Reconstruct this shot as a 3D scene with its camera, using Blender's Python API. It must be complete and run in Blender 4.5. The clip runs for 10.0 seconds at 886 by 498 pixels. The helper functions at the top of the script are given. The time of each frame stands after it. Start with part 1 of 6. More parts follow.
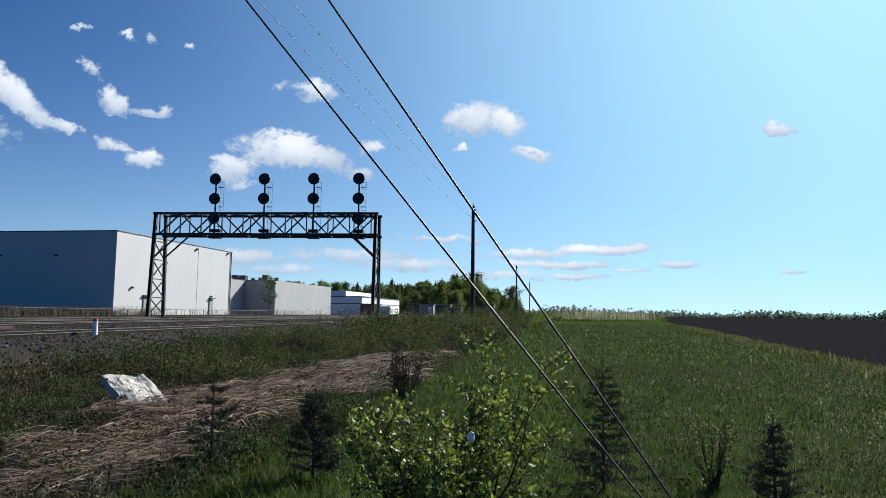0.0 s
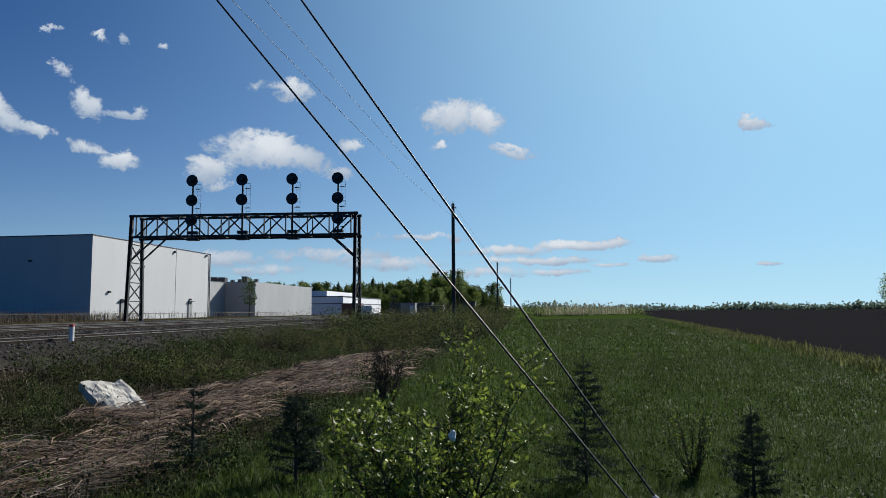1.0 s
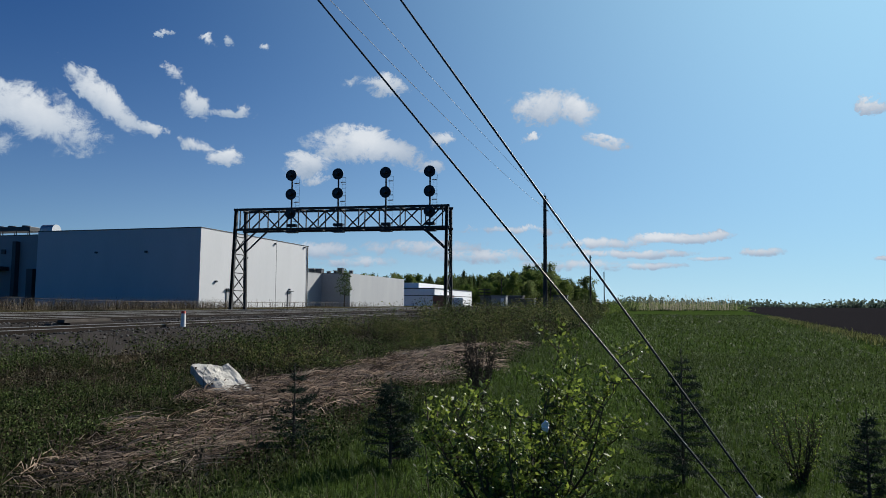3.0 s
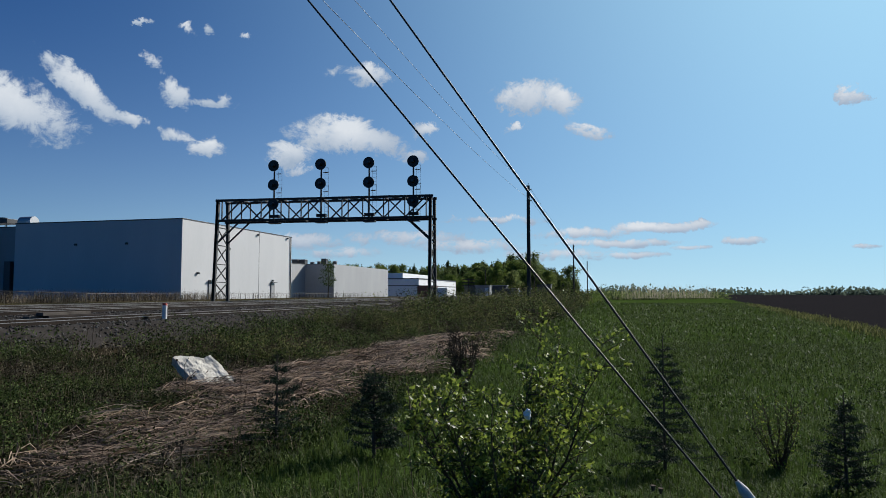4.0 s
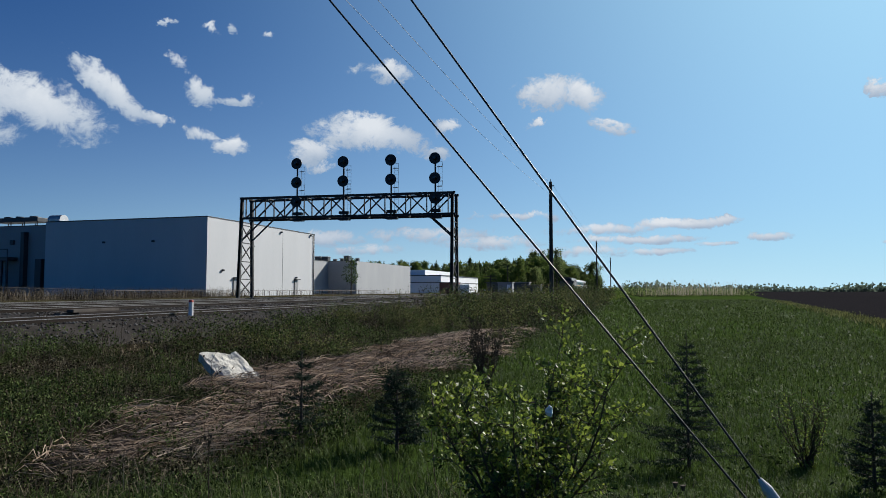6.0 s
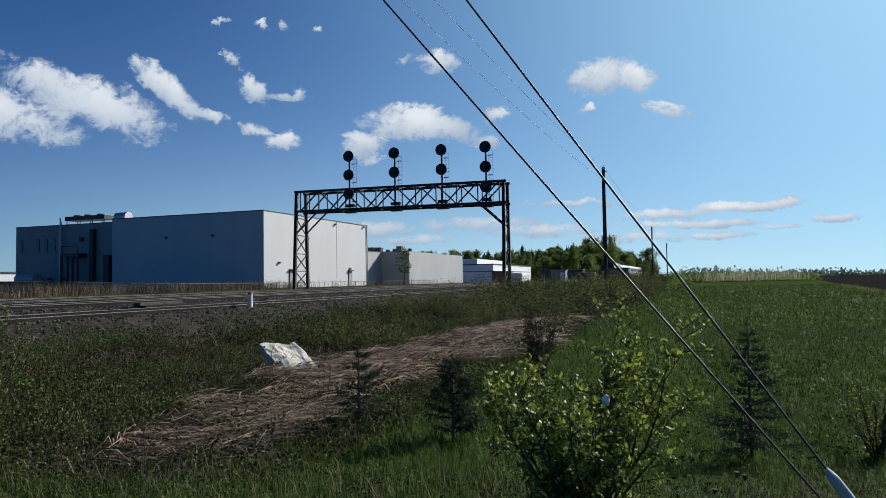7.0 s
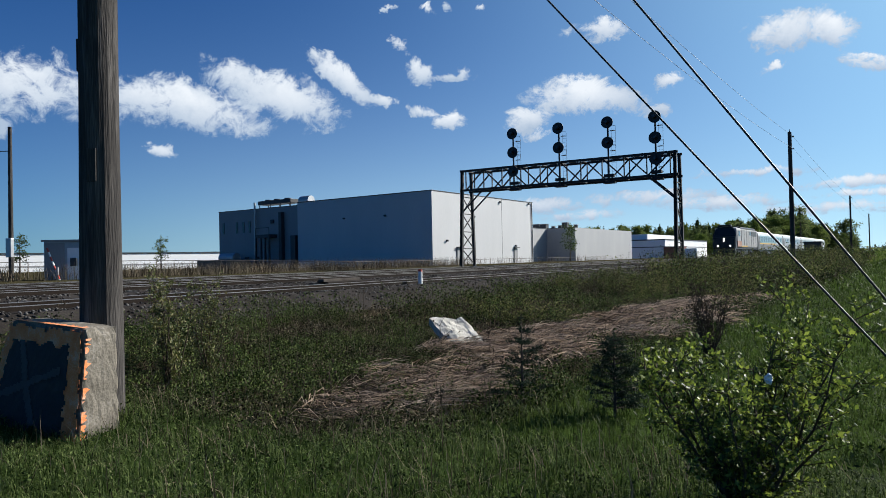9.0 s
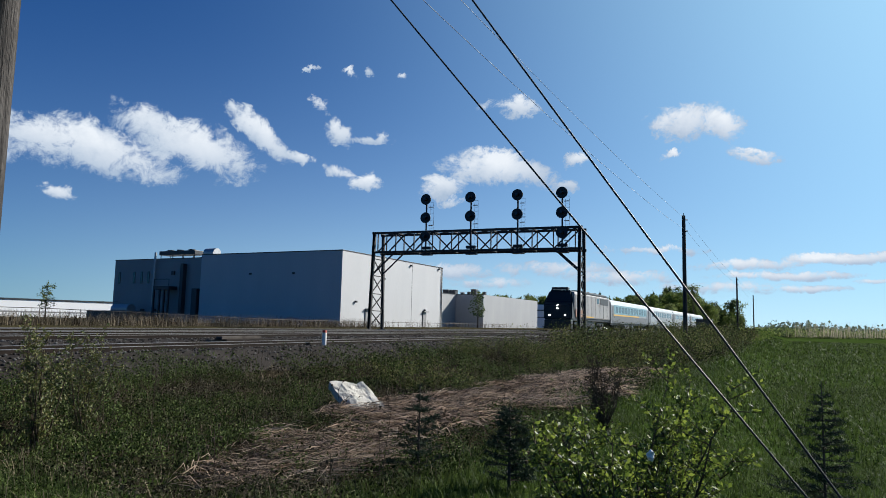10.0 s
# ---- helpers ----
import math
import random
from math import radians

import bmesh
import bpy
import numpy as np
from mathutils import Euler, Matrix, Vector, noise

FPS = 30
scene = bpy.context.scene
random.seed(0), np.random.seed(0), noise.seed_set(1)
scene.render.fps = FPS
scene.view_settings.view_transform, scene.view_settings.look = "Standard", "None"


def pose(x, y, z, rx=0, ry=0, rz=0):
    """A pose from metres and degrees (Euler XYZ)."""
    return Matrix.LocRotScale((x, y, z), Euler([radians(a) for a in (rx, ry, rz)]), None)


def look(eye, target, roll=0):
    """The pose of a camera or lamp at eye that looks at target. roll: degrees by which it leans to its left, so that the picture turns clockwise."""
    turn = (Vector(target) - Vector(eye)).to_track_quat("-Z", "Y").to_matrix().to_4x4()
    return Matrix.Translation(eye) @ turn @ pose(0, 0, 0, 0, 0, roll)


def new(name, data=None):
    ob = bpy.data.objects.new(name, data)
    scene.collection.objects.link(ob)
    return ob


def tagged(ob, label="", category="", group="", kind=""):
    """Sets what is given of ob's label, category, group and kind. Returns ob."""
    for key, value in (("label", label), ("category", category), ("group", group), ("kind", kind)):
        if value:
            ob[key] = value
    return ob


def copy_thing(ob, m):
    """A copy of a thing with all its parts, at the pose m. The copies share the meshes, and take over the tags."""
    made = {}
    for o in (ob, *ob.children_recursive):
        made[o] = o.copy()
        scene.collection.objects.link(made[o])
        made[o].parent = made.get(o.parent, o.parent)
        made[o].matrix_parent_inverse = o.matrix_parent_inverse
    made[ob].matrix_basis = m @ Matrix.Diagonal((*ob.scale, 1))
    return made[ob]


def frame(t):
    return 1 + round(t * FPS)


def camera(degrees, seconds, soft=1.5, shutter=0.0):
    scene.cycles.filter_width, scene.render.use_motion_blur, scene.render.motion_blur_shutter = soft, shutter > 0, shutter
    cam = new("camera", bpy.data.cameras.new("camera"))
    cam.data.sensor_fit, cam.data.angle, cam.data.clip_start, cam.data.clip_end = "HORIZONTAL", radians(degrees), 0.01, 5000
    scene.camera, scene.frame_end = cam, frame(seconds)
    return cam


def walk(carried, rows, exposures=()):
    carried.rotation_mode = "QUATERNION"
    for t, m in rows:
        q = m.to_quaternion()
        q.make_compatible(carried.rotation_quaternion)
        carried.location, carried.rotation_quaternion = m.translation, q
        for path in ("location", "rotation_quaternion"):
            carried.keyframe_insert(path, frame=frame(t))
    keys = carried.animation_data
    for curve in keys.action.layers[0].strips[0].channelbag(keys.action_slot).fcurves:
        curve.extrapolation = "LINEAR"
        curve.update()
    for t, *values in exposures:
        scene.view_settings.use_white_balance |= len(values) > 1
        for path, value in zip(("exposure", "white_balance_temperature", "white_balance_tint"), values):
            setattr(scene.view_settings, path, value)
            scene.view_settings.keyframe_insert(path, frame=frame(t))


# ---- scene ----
cam = camera(66.38, 10.0, soft=0.6)
EXPOSURE = [(0.0, 0.85), (0.4, 0.55), (2.0, 0.48), (2.5, 0.48), (7.0, 0.58), (7.5, 0.68), (9.0, 0.78), (9.4, 0.9), (9.6, 0.9), (10.0, 0.74)]
PATH = [
    (0.0, look((-0.092, 0.159, 1.499), (-0.092, 10.115, 2.435), 0.74)),
    (0.5, look((-0.081, 0.185, 1.499), (0.226, 10.139, 2.412), -0.32)),
    (1.0, look((-0.079, 0.152, 1.507), (0.207, 10.107, 2.413), -0.45)),
    (1.5, look((-0.058, 0.154, 1.500), (0.054, 10.115, 2.382), -0.13)),
    (2.0, look((-0.064, 0.123, 1.497), (-0.335, 10.090, 2.265), 0.66)),
    (2.5, look((-0.095, 0.117, 1.495), (-1.205, 10.020, 2.329), 0.49)),
    (4.0, look((-0.079, 0.144, 1.487), (-0.897, 10.088, 2.142), -0.02)),
    (4.5, look((-0.071, 0.111, 1.494), (-0.841, 10.062, 2.124), -0.05)),
    (5.0, look((-0.057, 0.122, 1.499), (-0.845, 10.065, 2.220), 0.25)),
    (5.5, look((-0.078, 0.107, 1.497), (-1.116, 10.031, 2.155), 0.24)),
    (5.7, look((-0.074, 0.105, 1.492), (-1.204, 10.021, 2.128), 0.22)),
    (6.8, look((-0.080, 0.115, 1.496), (-1.228, 10.036, 1.992), -0.94)),
    (7.0, look((-0.078, 0.077, 1.498), (-1.979, 9.884, 1.952), -0.88)),
    (7.2, look((-0.048, 0.050, 1.494), (-2.489, 9.727, 2.132), -0.55)),
    (7.5, look((0.004, -0.021, 1.470), (-3.068, 9.493, 1.684), -0.55)),
    (7.8, look((0.037, -0.061, 1.471), (-2.785, 9.504, 2.196), -0.61)),
    (8.0, look((0.070, -0.075, 1.477), (-2.311, 9.634, 1.742), -1.10)),
    (8.5, look((0.086, -0.105, 1.479), (-2.856, 9.433, 2.099), -2.08)),
    (8.6, look((0.072, -0.131, 1.523), (-3.276, 9.260, 2.302), -0.59)),
    (8.7, look((0.039, -0.163, 1.513), (-3.813, 9.037, 2.240), -0.55)),
    (8.8, look((0.045, -0.170, 1.490), (-4.350, 8.802, 1.940), -1.19)),
    (8.9, look((0.054, -0.154, 1.501), (-4.567, 8.709, 1.810), -1.29)),
    (9.0, look((0.039, -0.133, 1.508), (-4.178, 8.933, 1.665), -1.23)),
    (9.1, look((0.061, -0.114, 1.510), (-4.148, 8.956, 1.659), -1.71)),
    (9.2, look((0.085, -0.097, 1.532), (-3.799, 9.092, 2.225), -1.37)),
    (9.3, look((0.103, -0.111, 1.514), (-3.408, 9.204, 2.469), 0.64)),
    (9.4, look((0.105, -0.087, 1.505), (-3.144, 9.313, 2.541), 2.21)),
    (9.5, look((0.098, -0.087, 1.514), (-2.875, 9.392, 2.658), 2.83)),
    (10.0, look((0.102, -0.101, 1.532), (-2.873, 9.385, 2.614), 1.31)),
]
walk(cam, PATH, EXPOSURE)


# ---- world, sun ----
SUN_AZ, SUN_EL = 38.0, 30.0
world = bpy.data.worlds.new("sky")
scene.world = world
world.use_nodes = True


def sky_nodes():
    """Clear afternoon sky with scattered fair-weather clouds."""
    nt = world.node_tree
    N, L = nt.nodes, nt.links
    N.clear()
    out, bg = N.new("ShaderNodeOutputWorld"), N.new("ShaderNodeBackground")
    sky = N.new("ShaderNodeTexSky")
    sky.sky_type, sky.sun_disc = "NISHITA", False
    sky.sun_elevation, sky.sun_rotation = radians(SUN_EL), radians(SUN_AZ)
    sky.air_density, sky.dust_density, sky.ozone_density = 1.0, 0.25, 2.6
    co = N.new("ShaderNodeTexCoord")

    def m(op, a, b=None, c=None):
        n = N.new("ShaderNodeMath")
        n.operation = op
        for i, q in enumerate((a, b, c)):
            if q is None:
                continue
            if isinstance(q, (int, float)):
                n.inputs[i].default_value = q
            else:
                L.new(q, n.inputs[i])
        return n.outputs[0]

    sep = N.new("ShaderNodeSeparateXYZ")
    L.new(co.outputs["Generated"], sep.inputs[0])
    az = m("MULTIPLY", m("ARCTAN2", sep.outputs[0], sep.outputs[1]), 57.2958)
    el = m("MULTIPLY", m("ARCSINE", sep.outputs[2]), 57.2958)

    def fbm(scale, detail, rough, stretch=1.0, distort=0.0):
        mp = N.new("ShaderNodeMapping")
        mp.inputs["Scale"].default_value = (1, 1, stretch)
        L.new(co.outputs["Generated"], mp.inputs[0])
        n = N.new("ShaderNodeTexNoise")
        n.inputs["Scale"].default_value, n.inputs["Detail"].default_value, n.inputs["Roughness"].default_value = scale, detail, rough
        n.inputs["Distortion"].default_value = distort
        L.new(mp.outputs[0], n.inputs["Vector"])
        return n.outputs[0]

    n1, n2 = fbm(13, 8, 0.66, 1.3), fbm(34, 9, 0.72, 1.2, 0.4)
    warp_a = m("ADD", az, m("MULTIPLY", m("SUBTRACT", n1, 0.5), 5.0))
    flat = m("MINIMUM", m("MAXIMUM", m("DIVIDE", el, 12.0), 0.16), 1.0)
    warp_e = m("ADD", el, m("MULTIPLY", m("MULTIPLY", m("SUBTRACT", fbm(17, 8, 0.66, 1.0, 0.6), 0.5), 3.6), flat))
    total = None
    shade = None
    for a0, e0, wa, we, k, lean in CLOUDS:
        d = m("ADD", m("POWER", m("ABSOLUTE", m("DIVIDE", m("SUBTRACT", warp_a, a0), wa)), 2.0), m("POWER", m("ABSOLUTE", m("DIVIDE", m("SUBTRACT", m("SUBTRACT", warp_e, e0), m("MULTIPLY", m("SUBTRACT", az, a0), lean)), we)), 2.0))
        one = m("MULTIPLY", m("MAXIMUM", m("SUBTRACT", 1.0, d), 0.0), k)
        low = m("MULTIPLY", one, m("MULTIPLY_ADD", m("DIVIDE", m("SUBTRACT", m("SUBTRACT", el, e0), m("MULTIPLY", m("SUBTRACT", az, a0), lean)), we), 0.5, 0.5))
        total = one if total is None else m("MAXIMUM", total, one)
        shade = low if shade is None else m("MAXIMUM", shade, low)
    raw = m("ADD", total, m("MULTIPLY", m("SUBTRACT", n2, 0.5), m("MULTIPLY", m("MINIMUM", m("MULTIPLY", total, 4.0), 1.0), 3.4)))
    ramp = N.new("ShaderNodeMapRange")
    ramp.interpolation_type = "SMOOTHSTEP"
    ramp.inputs["From Min"].default_value, ramp.inputs["From Max"].default_value = 0.1, 0.95
    L.new(raw, ramp.inputs["Value"])
    body = N.new("ShaderNodeMapRange")
    body.inputs["From Min"].default_value, body.inputs["From Max"].default_value = 0.1, 0.8
    L.new(m("ADD", shade, m("MULTIPLY", m("SUBTRACT", n1, 0.5), 0.9)), body.inputs["Value"])
    tone = N.new("ShaderNodeMix")
    tone.data_type = "RGBA"
    tone.inputs["A"].default_value, tone.inputs["B"].default_value = (*CLOUD_LOW, 1), (*CLOUD_HIGH, 1)
    L.new(body.outputs[0], tone.inputs["Factor"])
    grade = N.new("ShaderNodeMix")
    grade.data_type, grade.blend_type = "RGBA", "MULTIPLY"
    grade.inputs["Factor"].default_value = 1.0
    grade.inputs["B"].default_value = (*SKY_TINT, 1)
    L.new(sky.outputs[0], grade.inputs["A"])
    mixer = N.new("ShaderNodeMix")
    mixer.data_type = "RGBA"
    L.new(ramp.outputs[0], mixer.inputs["Factor"])
    # haze near the horizon, and the brighter air towards the sun
    to_sun = N.new("ShaderNodeVectorMath")
    to_sun.operation = "DOT_PRODUCT"
    to_sun.inputs[1].default_value = (math.sin(radians(SUN_AZ)) * math.cos(radians(SUN_EL)), math.cos(radians(SUN_AZ)) * math.cos(radians(SUN_EL)), math.sin(radians(SUN_EL)))
    L.new(co.outputs["Generated"], to_sun.inputs[0])
    toward = N.new("ShaderNodeMapRange")
    toward.interpolation_type = "SMOOTHSTEP"
    toward.inputs["From Min"].default_value, toward.inputs["From Max"].default_value = -0.5, 0.75
    toward.inputs["To Min"].default_value, toward.inputs["To Max"].default_value = 0.06, 0.85
    L.new(to_sun.outputs["Value"], toward.inputs["Value"])
    hz = N.new("ShaderNodeMix")
    hz.data_type = "RGBA"
    hz.inputs["B"].default_value = (*HAZE, 1)
    L.new(m("MULTIPLY", m("POWER", 2.718, m("DIVIDE", m("MAXIMUM", el, 0.0), -7.5)), toward.outputs[0]), hz.inputs["Factor"])
    L.new(grade.outputs["Result"], hz.inputs["A"])
    au = N.new("ShaderNodeMix")
    au.data_type = "RGBA"
    au.inputs["B"].default_value = (*AUREOLE, 1)
    L.new(m("MULTIPLY", m("POWER", m("MAXIMUM", to_sun.outputs["Value"], 0.0), 4.3), 0.8), au.inputs["Factor"])
    L.new(hz.outputs["Result"], au.inputs["A"])
    L.new(au.outputs["Result"], mixer.inputs["A"])
    L.new(tone.outputs["Result"], mixer.inputs["B"])
    L.new(mixer.outputs["Result"], bg.inputs[0])
    bg.inputs[1].default_value = SKY_STRENGTH
    L.new(bg.outputs[0], out.inputs[0])


SKY_STRENGTH = 0.033
SKY_TINT = (0.06, 0.585, 1.31)
HAZE, AUREOLE = (12.4, 17.0, 19.8), (10.8, 18.2, 22.5)
CLOUD_LOW, CLOUD_HIGH = (7.6, 9.6, 12.4), (15.4, 16.4, 17.6)
# azimuth from +y to the right, elevation, half width, half height (degrees), density, rise per degree to the right
CLOUDS = [
    (-45.9, 12.5, 8.06, 2.3, 1.2, -0.17), (-49.3, 13.0, 4.37, 2.07, 1.1, 0.05), (-38.8, 13.6, 6.61, 2.42, 1.2, -0.27), (-33.1, 15.1, 3.47, 1.61, 1.2, -0.63), (-29.5, 13.3, 1.12, 0.69, 1.0, -0.41),
    (-26.3, 15.7, 1.9, 1.26, 1.1, -0.03), (-23.7, 15.3, 2.13, 0.57, 0.9, -0.05), (-26.4, 12.3, 1.68, 0.8, 1.0, -0.43), (-24.3, 11.4, 1.57, 0.8, 1.0, -0.05), (-47.5, 8.9, 1.46, 0.8, 1.0, -0.33),
    (-29.3, 20.5, 0.67, 0.34, 0.9, 0.09), (-25.8, 20.3, 0.9, 0.46, 0.8, 0.07), (-24.0, 20.9, 0.56, 0.46, 0.8, 0.06), (-21.5, 20.3, 0.67, 0.46, 1.0, 0.04), (-27.9, 17.5, 0.9, 0.57, 0.9, -0.21),
    (-12.9, 13.0, 5.71, 1.84, 1.2, -0.07), (-17.5, 11.5, 2.8, 1.15, 1.0, 0.12), (-16.7, 10.2, 1.46, 0.57, 0.9, 0.02), (-7.9, 11.9, 1.9, 0.8, 0.9, -0.21), (-6.1, 13.8, 1.68, 0.8, 1.1, -0.12),
    (-11.5, 18.1, 3.25, 1.03, 1.0, -0.06), (2.2, 16.2, 3.02, 1.84, 1.2, 0.03), (5.2, 15.8, 2.46, 1.72, 1.2, -0.24), (7.4, 13.2, 2.46, 0.69, 1.0, -0.19), (1.3, 13.6, 1.01, 0.46, 0.9, -0.05),
    (27.1, 14.1, 1.12, 0.57, 1.0, -0.1), (-56, 13, 5.6, 2.76, 1.0, 0), (-62, 11, 5.6, 2.3, 0.9, 0),
    (13.5, 5.3, 4.6, 0.5, 1.20, 0), (7.0, 5.0, 5.5, 0.55, 0.96, 0), (9.5, 4.1, 6.5, 0.45, 1.02, 0), (5.5, 3.2, 7.0, 0.6, 0.84, 0), (11.0, 3.1, 3.6, 0.35, 0.84, 0), (19.3, 4.1, 2.0, 0.4, 1.02, 0), (15.6, 3.6, 1.8, 0.25, 0.84, 0),
    (-8.0, 4.6, 7.5, 0.9, 0.78, 0), (-13.0, 3.4, 4.0, 0.6, 0.72, 0), (-2.5, 4.0, 5.0, 0.8, 0.90, 0), (0.0, 6.2, 5.0, 0.4, 0.84, 0), (-16.5, 4.4, 5.0, 0.8, 0.72, 0), (27.5, 3.4, 1.4, 0.2, 0.72, 0),
    (60.0, 9.0, 6.0, 1.6, 0.9, 0), (140.0, 12.0, 7.0, 1.8, 0.9, 0), (-110.0, 15.0, 7.0, 2.0, 0.9, 0),
]
sky_nodes()
sun = new("sun", bpy.data.lights.new("sun", "SUN"))
sun.data.energy, sun.data.angle, sun.data.color = 5.0, radians(0.55), (1.0, 0.955, 0.89)
sun.matrix_world = look((0, 0, 60), (-math.sin(radians(SUN_AZ)) * math.cos(radians(SUN_EL)), -math.cos(radians(SUN_AZ)) * math.cos(radians(SUN_EL)), 60 - math.sin(radians(SUN_EL))))

# ---- the plan: a runs across the tracks, s along them ----
TH = radians(9.5)
AX, AY = -25.3, 58.8
VX, VY, UX, UY = math.cos(TH), -math.sin(TH), math.sin(TH), math.cos(TH)
TRACK = Matrix.Translation((AX, AY, 0)) @ Matrix.Rotation(-TH, 4, "Z")
GANTRY = TRACK @ Matrix.Rotation(radians(4.8), 4, "Z")


def plan(a, s, z=0.0):
    return Vector((AX + a * VX + s * UX, AY + a * VY + s * UY, z))


def across(x, y):
    return (x - AX) * VX + (y - AY) * VY


def along(x, y):
    return (x - AX) * UX + (y - AY) * UY


def smooth(x, lo, hi):
    t = min(1.0, max(0.0, (x - lo) / (hi - lo)))
    return t * t * (3 - 2 * t)


def ground_z(x, y):
    a = across(x, y)
    dist = math.hypot(x, y)
    z = 0.62 * (1 - smooth(a, 20.6, 27.0)) - 0.12 * smooth(a, 24.5, 27.5) * (1 - smooth(a, 29.0, 31.5))
    z += 0.16 * (1 - smooth(a, -6.0, 0.0))
    z -= 0.65 * smooth(y, 3.6, 9.0) * smooth(a, 32.2, 34.8)
    rough = 0.07 * noise.noise(Vector((x * 0.9, y * 0.9, 3.0))) + 0.12 * noise.noise(Vector((x * 0.23, y * 0.23, 7.0)))
    keep = smooth(a, 20.3, 22.5) + (1 - smooth(a, -9.0, -3.0)) * 0.5
    near = smooth(dist, 1.5, 4.0)
    return z + rough * keep * near * (1.0 if a < 33 else 0.6)


# ---- materials ----
def material(name, colors, rough=0.7, metal=0.0, scale=3.0, fine=40.0, bump=0.2, depth=0.01, island=0.0, per_object=0.0, stretch=(1, 1, 1), spec=0.4, translucent=0.0):
    """A surface with broad and fine variation between the given colours."""
    mt = bpy.data.materials.new(name)
    mt.use_nodes = True
    N, L = mt.node_tree.nodes, mt.node_tree.links
    bsdf = N["Principled BSDF"]
    bsdf.inputs["Metallic"].default_value = metal
    bsdf.inputs["Specular IOR Level"].default_value = spec
    co, mp = N.new("ShaderNodeTexCoord"), N.new("ShaderNodeMapping")
    mp.inputs["Scale"].default_value = stretch
    L.new(co.outputs["Object"], mp.inputs[0])
    big, small = N.new("ShaderNodeTexNoise"), N.new("ShaderNodeTexNoise")
    for n, sc, det in ((big, scale, 4), (small, fine, 5)):
        n.inputs["Scale"].default_value, n.inputs["Detail"].default_value = sc, det
        L.new(mp.outputs[0], n.inputs["Vector"])
    mix = N.new("ShaderNodeMath")
    mix.operation = "MULTIPLY_ADD"
    mix.inputs[1].default_value = 0.6
    L.new(big.outputs[0], mix.inputs[0])
    half = N.new("ShaderNodeMath")
    half.operation = "MULTIPLY"
    half.inputs[1].default_value = 0.4
    L.new(small.outputs[0], half.inputs[0])
    L.new(half.outputs[0], mix.inputs[2])
    fac = mix.outputs[0]
    for amount, node, socket in ((island, "ShaderNodeNewGeometry", "Random Per Island"), (per_object, "ShaderNodeObjectInfo", "Random")):
        if amount:
            g = N.new(node)
            k = N.new("ShaderNodeMath")
            k.operation = "MULTIPLY_ADD"
            k.inputs[1].default_value = amount
            L.new(g.outputs[socket], k.inputs[0])
            off = N.new("ShaderNodeMath")
            off.operation = "SUBTRACT"
            off.inputs[1].default_value = amount / 2
            L.new(fac, off.inputs[0])
            L.new(off.outputs[0], k.inputs[2])
            fac = k.outputs[0]
    ramp = N.new("ShaderNodeValToRGB")
    els = ramp.color_ramp.elements
    while len(els) < len(colors):
        els.new(0.5)
    for i, c in enumerate(colors):
        els[i].position = 0.25 + 0.5 * i / max(1, len(colors) - 1)
        els[i].color = (*c, 1)
    L.new(fac, ramp.inputs[0])
    L.new(ramp.outputs[0], bsdf.inputs["Base Color"])
    rr = N.new("ShaderNodeMapRange")
    rr.inputs["To Min"].default_value, rr.inputs["To Max"].default_value = max(0.03, rough - 0.12), min(1, rough + 0.12)
    L.new(small.outputs[0], rr.inputs[0])
    L.new(rr.outputs[0], bsdf.inputs["Roughness"])
    if bump:
        b = N.new("ShaderNodeBump")
        b.inputs["Strength"].default_value, b.inputs["Distance"].default_value = bump, depth
        L.new(small.outputs[0], b.inputs["Height"])
        L.new(b.outputs[0], bsdf.inputs["Normal"])
    if translucent:
        tr, ad = N.new("ShaderNodeBsdfTranslucent"), N.new("ShaderNodeMixShader")
        ad.inputs[0].default_value = translucent
        L.new(ramp.outputs[0], tr.inputs[0])
        L.new(bsdf.outputs[0], ad.inputs[1])
        L.new(tr.outputs[0], ad.inputs[2])
        L.new(ad.outputs[0], N["Material Output"].inputs[0])
    return mt


def glow(name, color, strength):
    mt = bpy.data.materials.new(name)
    mt.use_nodes = True
    b = mt.node_tree.nodes["Principled BSDF"]
    b.inputs["Base Color"].default_value = (*color, 1)
    b.inputs["Emission Color"].default_value = (*color, 1)
    b.inputs["Emission Strength"].default_value = strength
    return mt


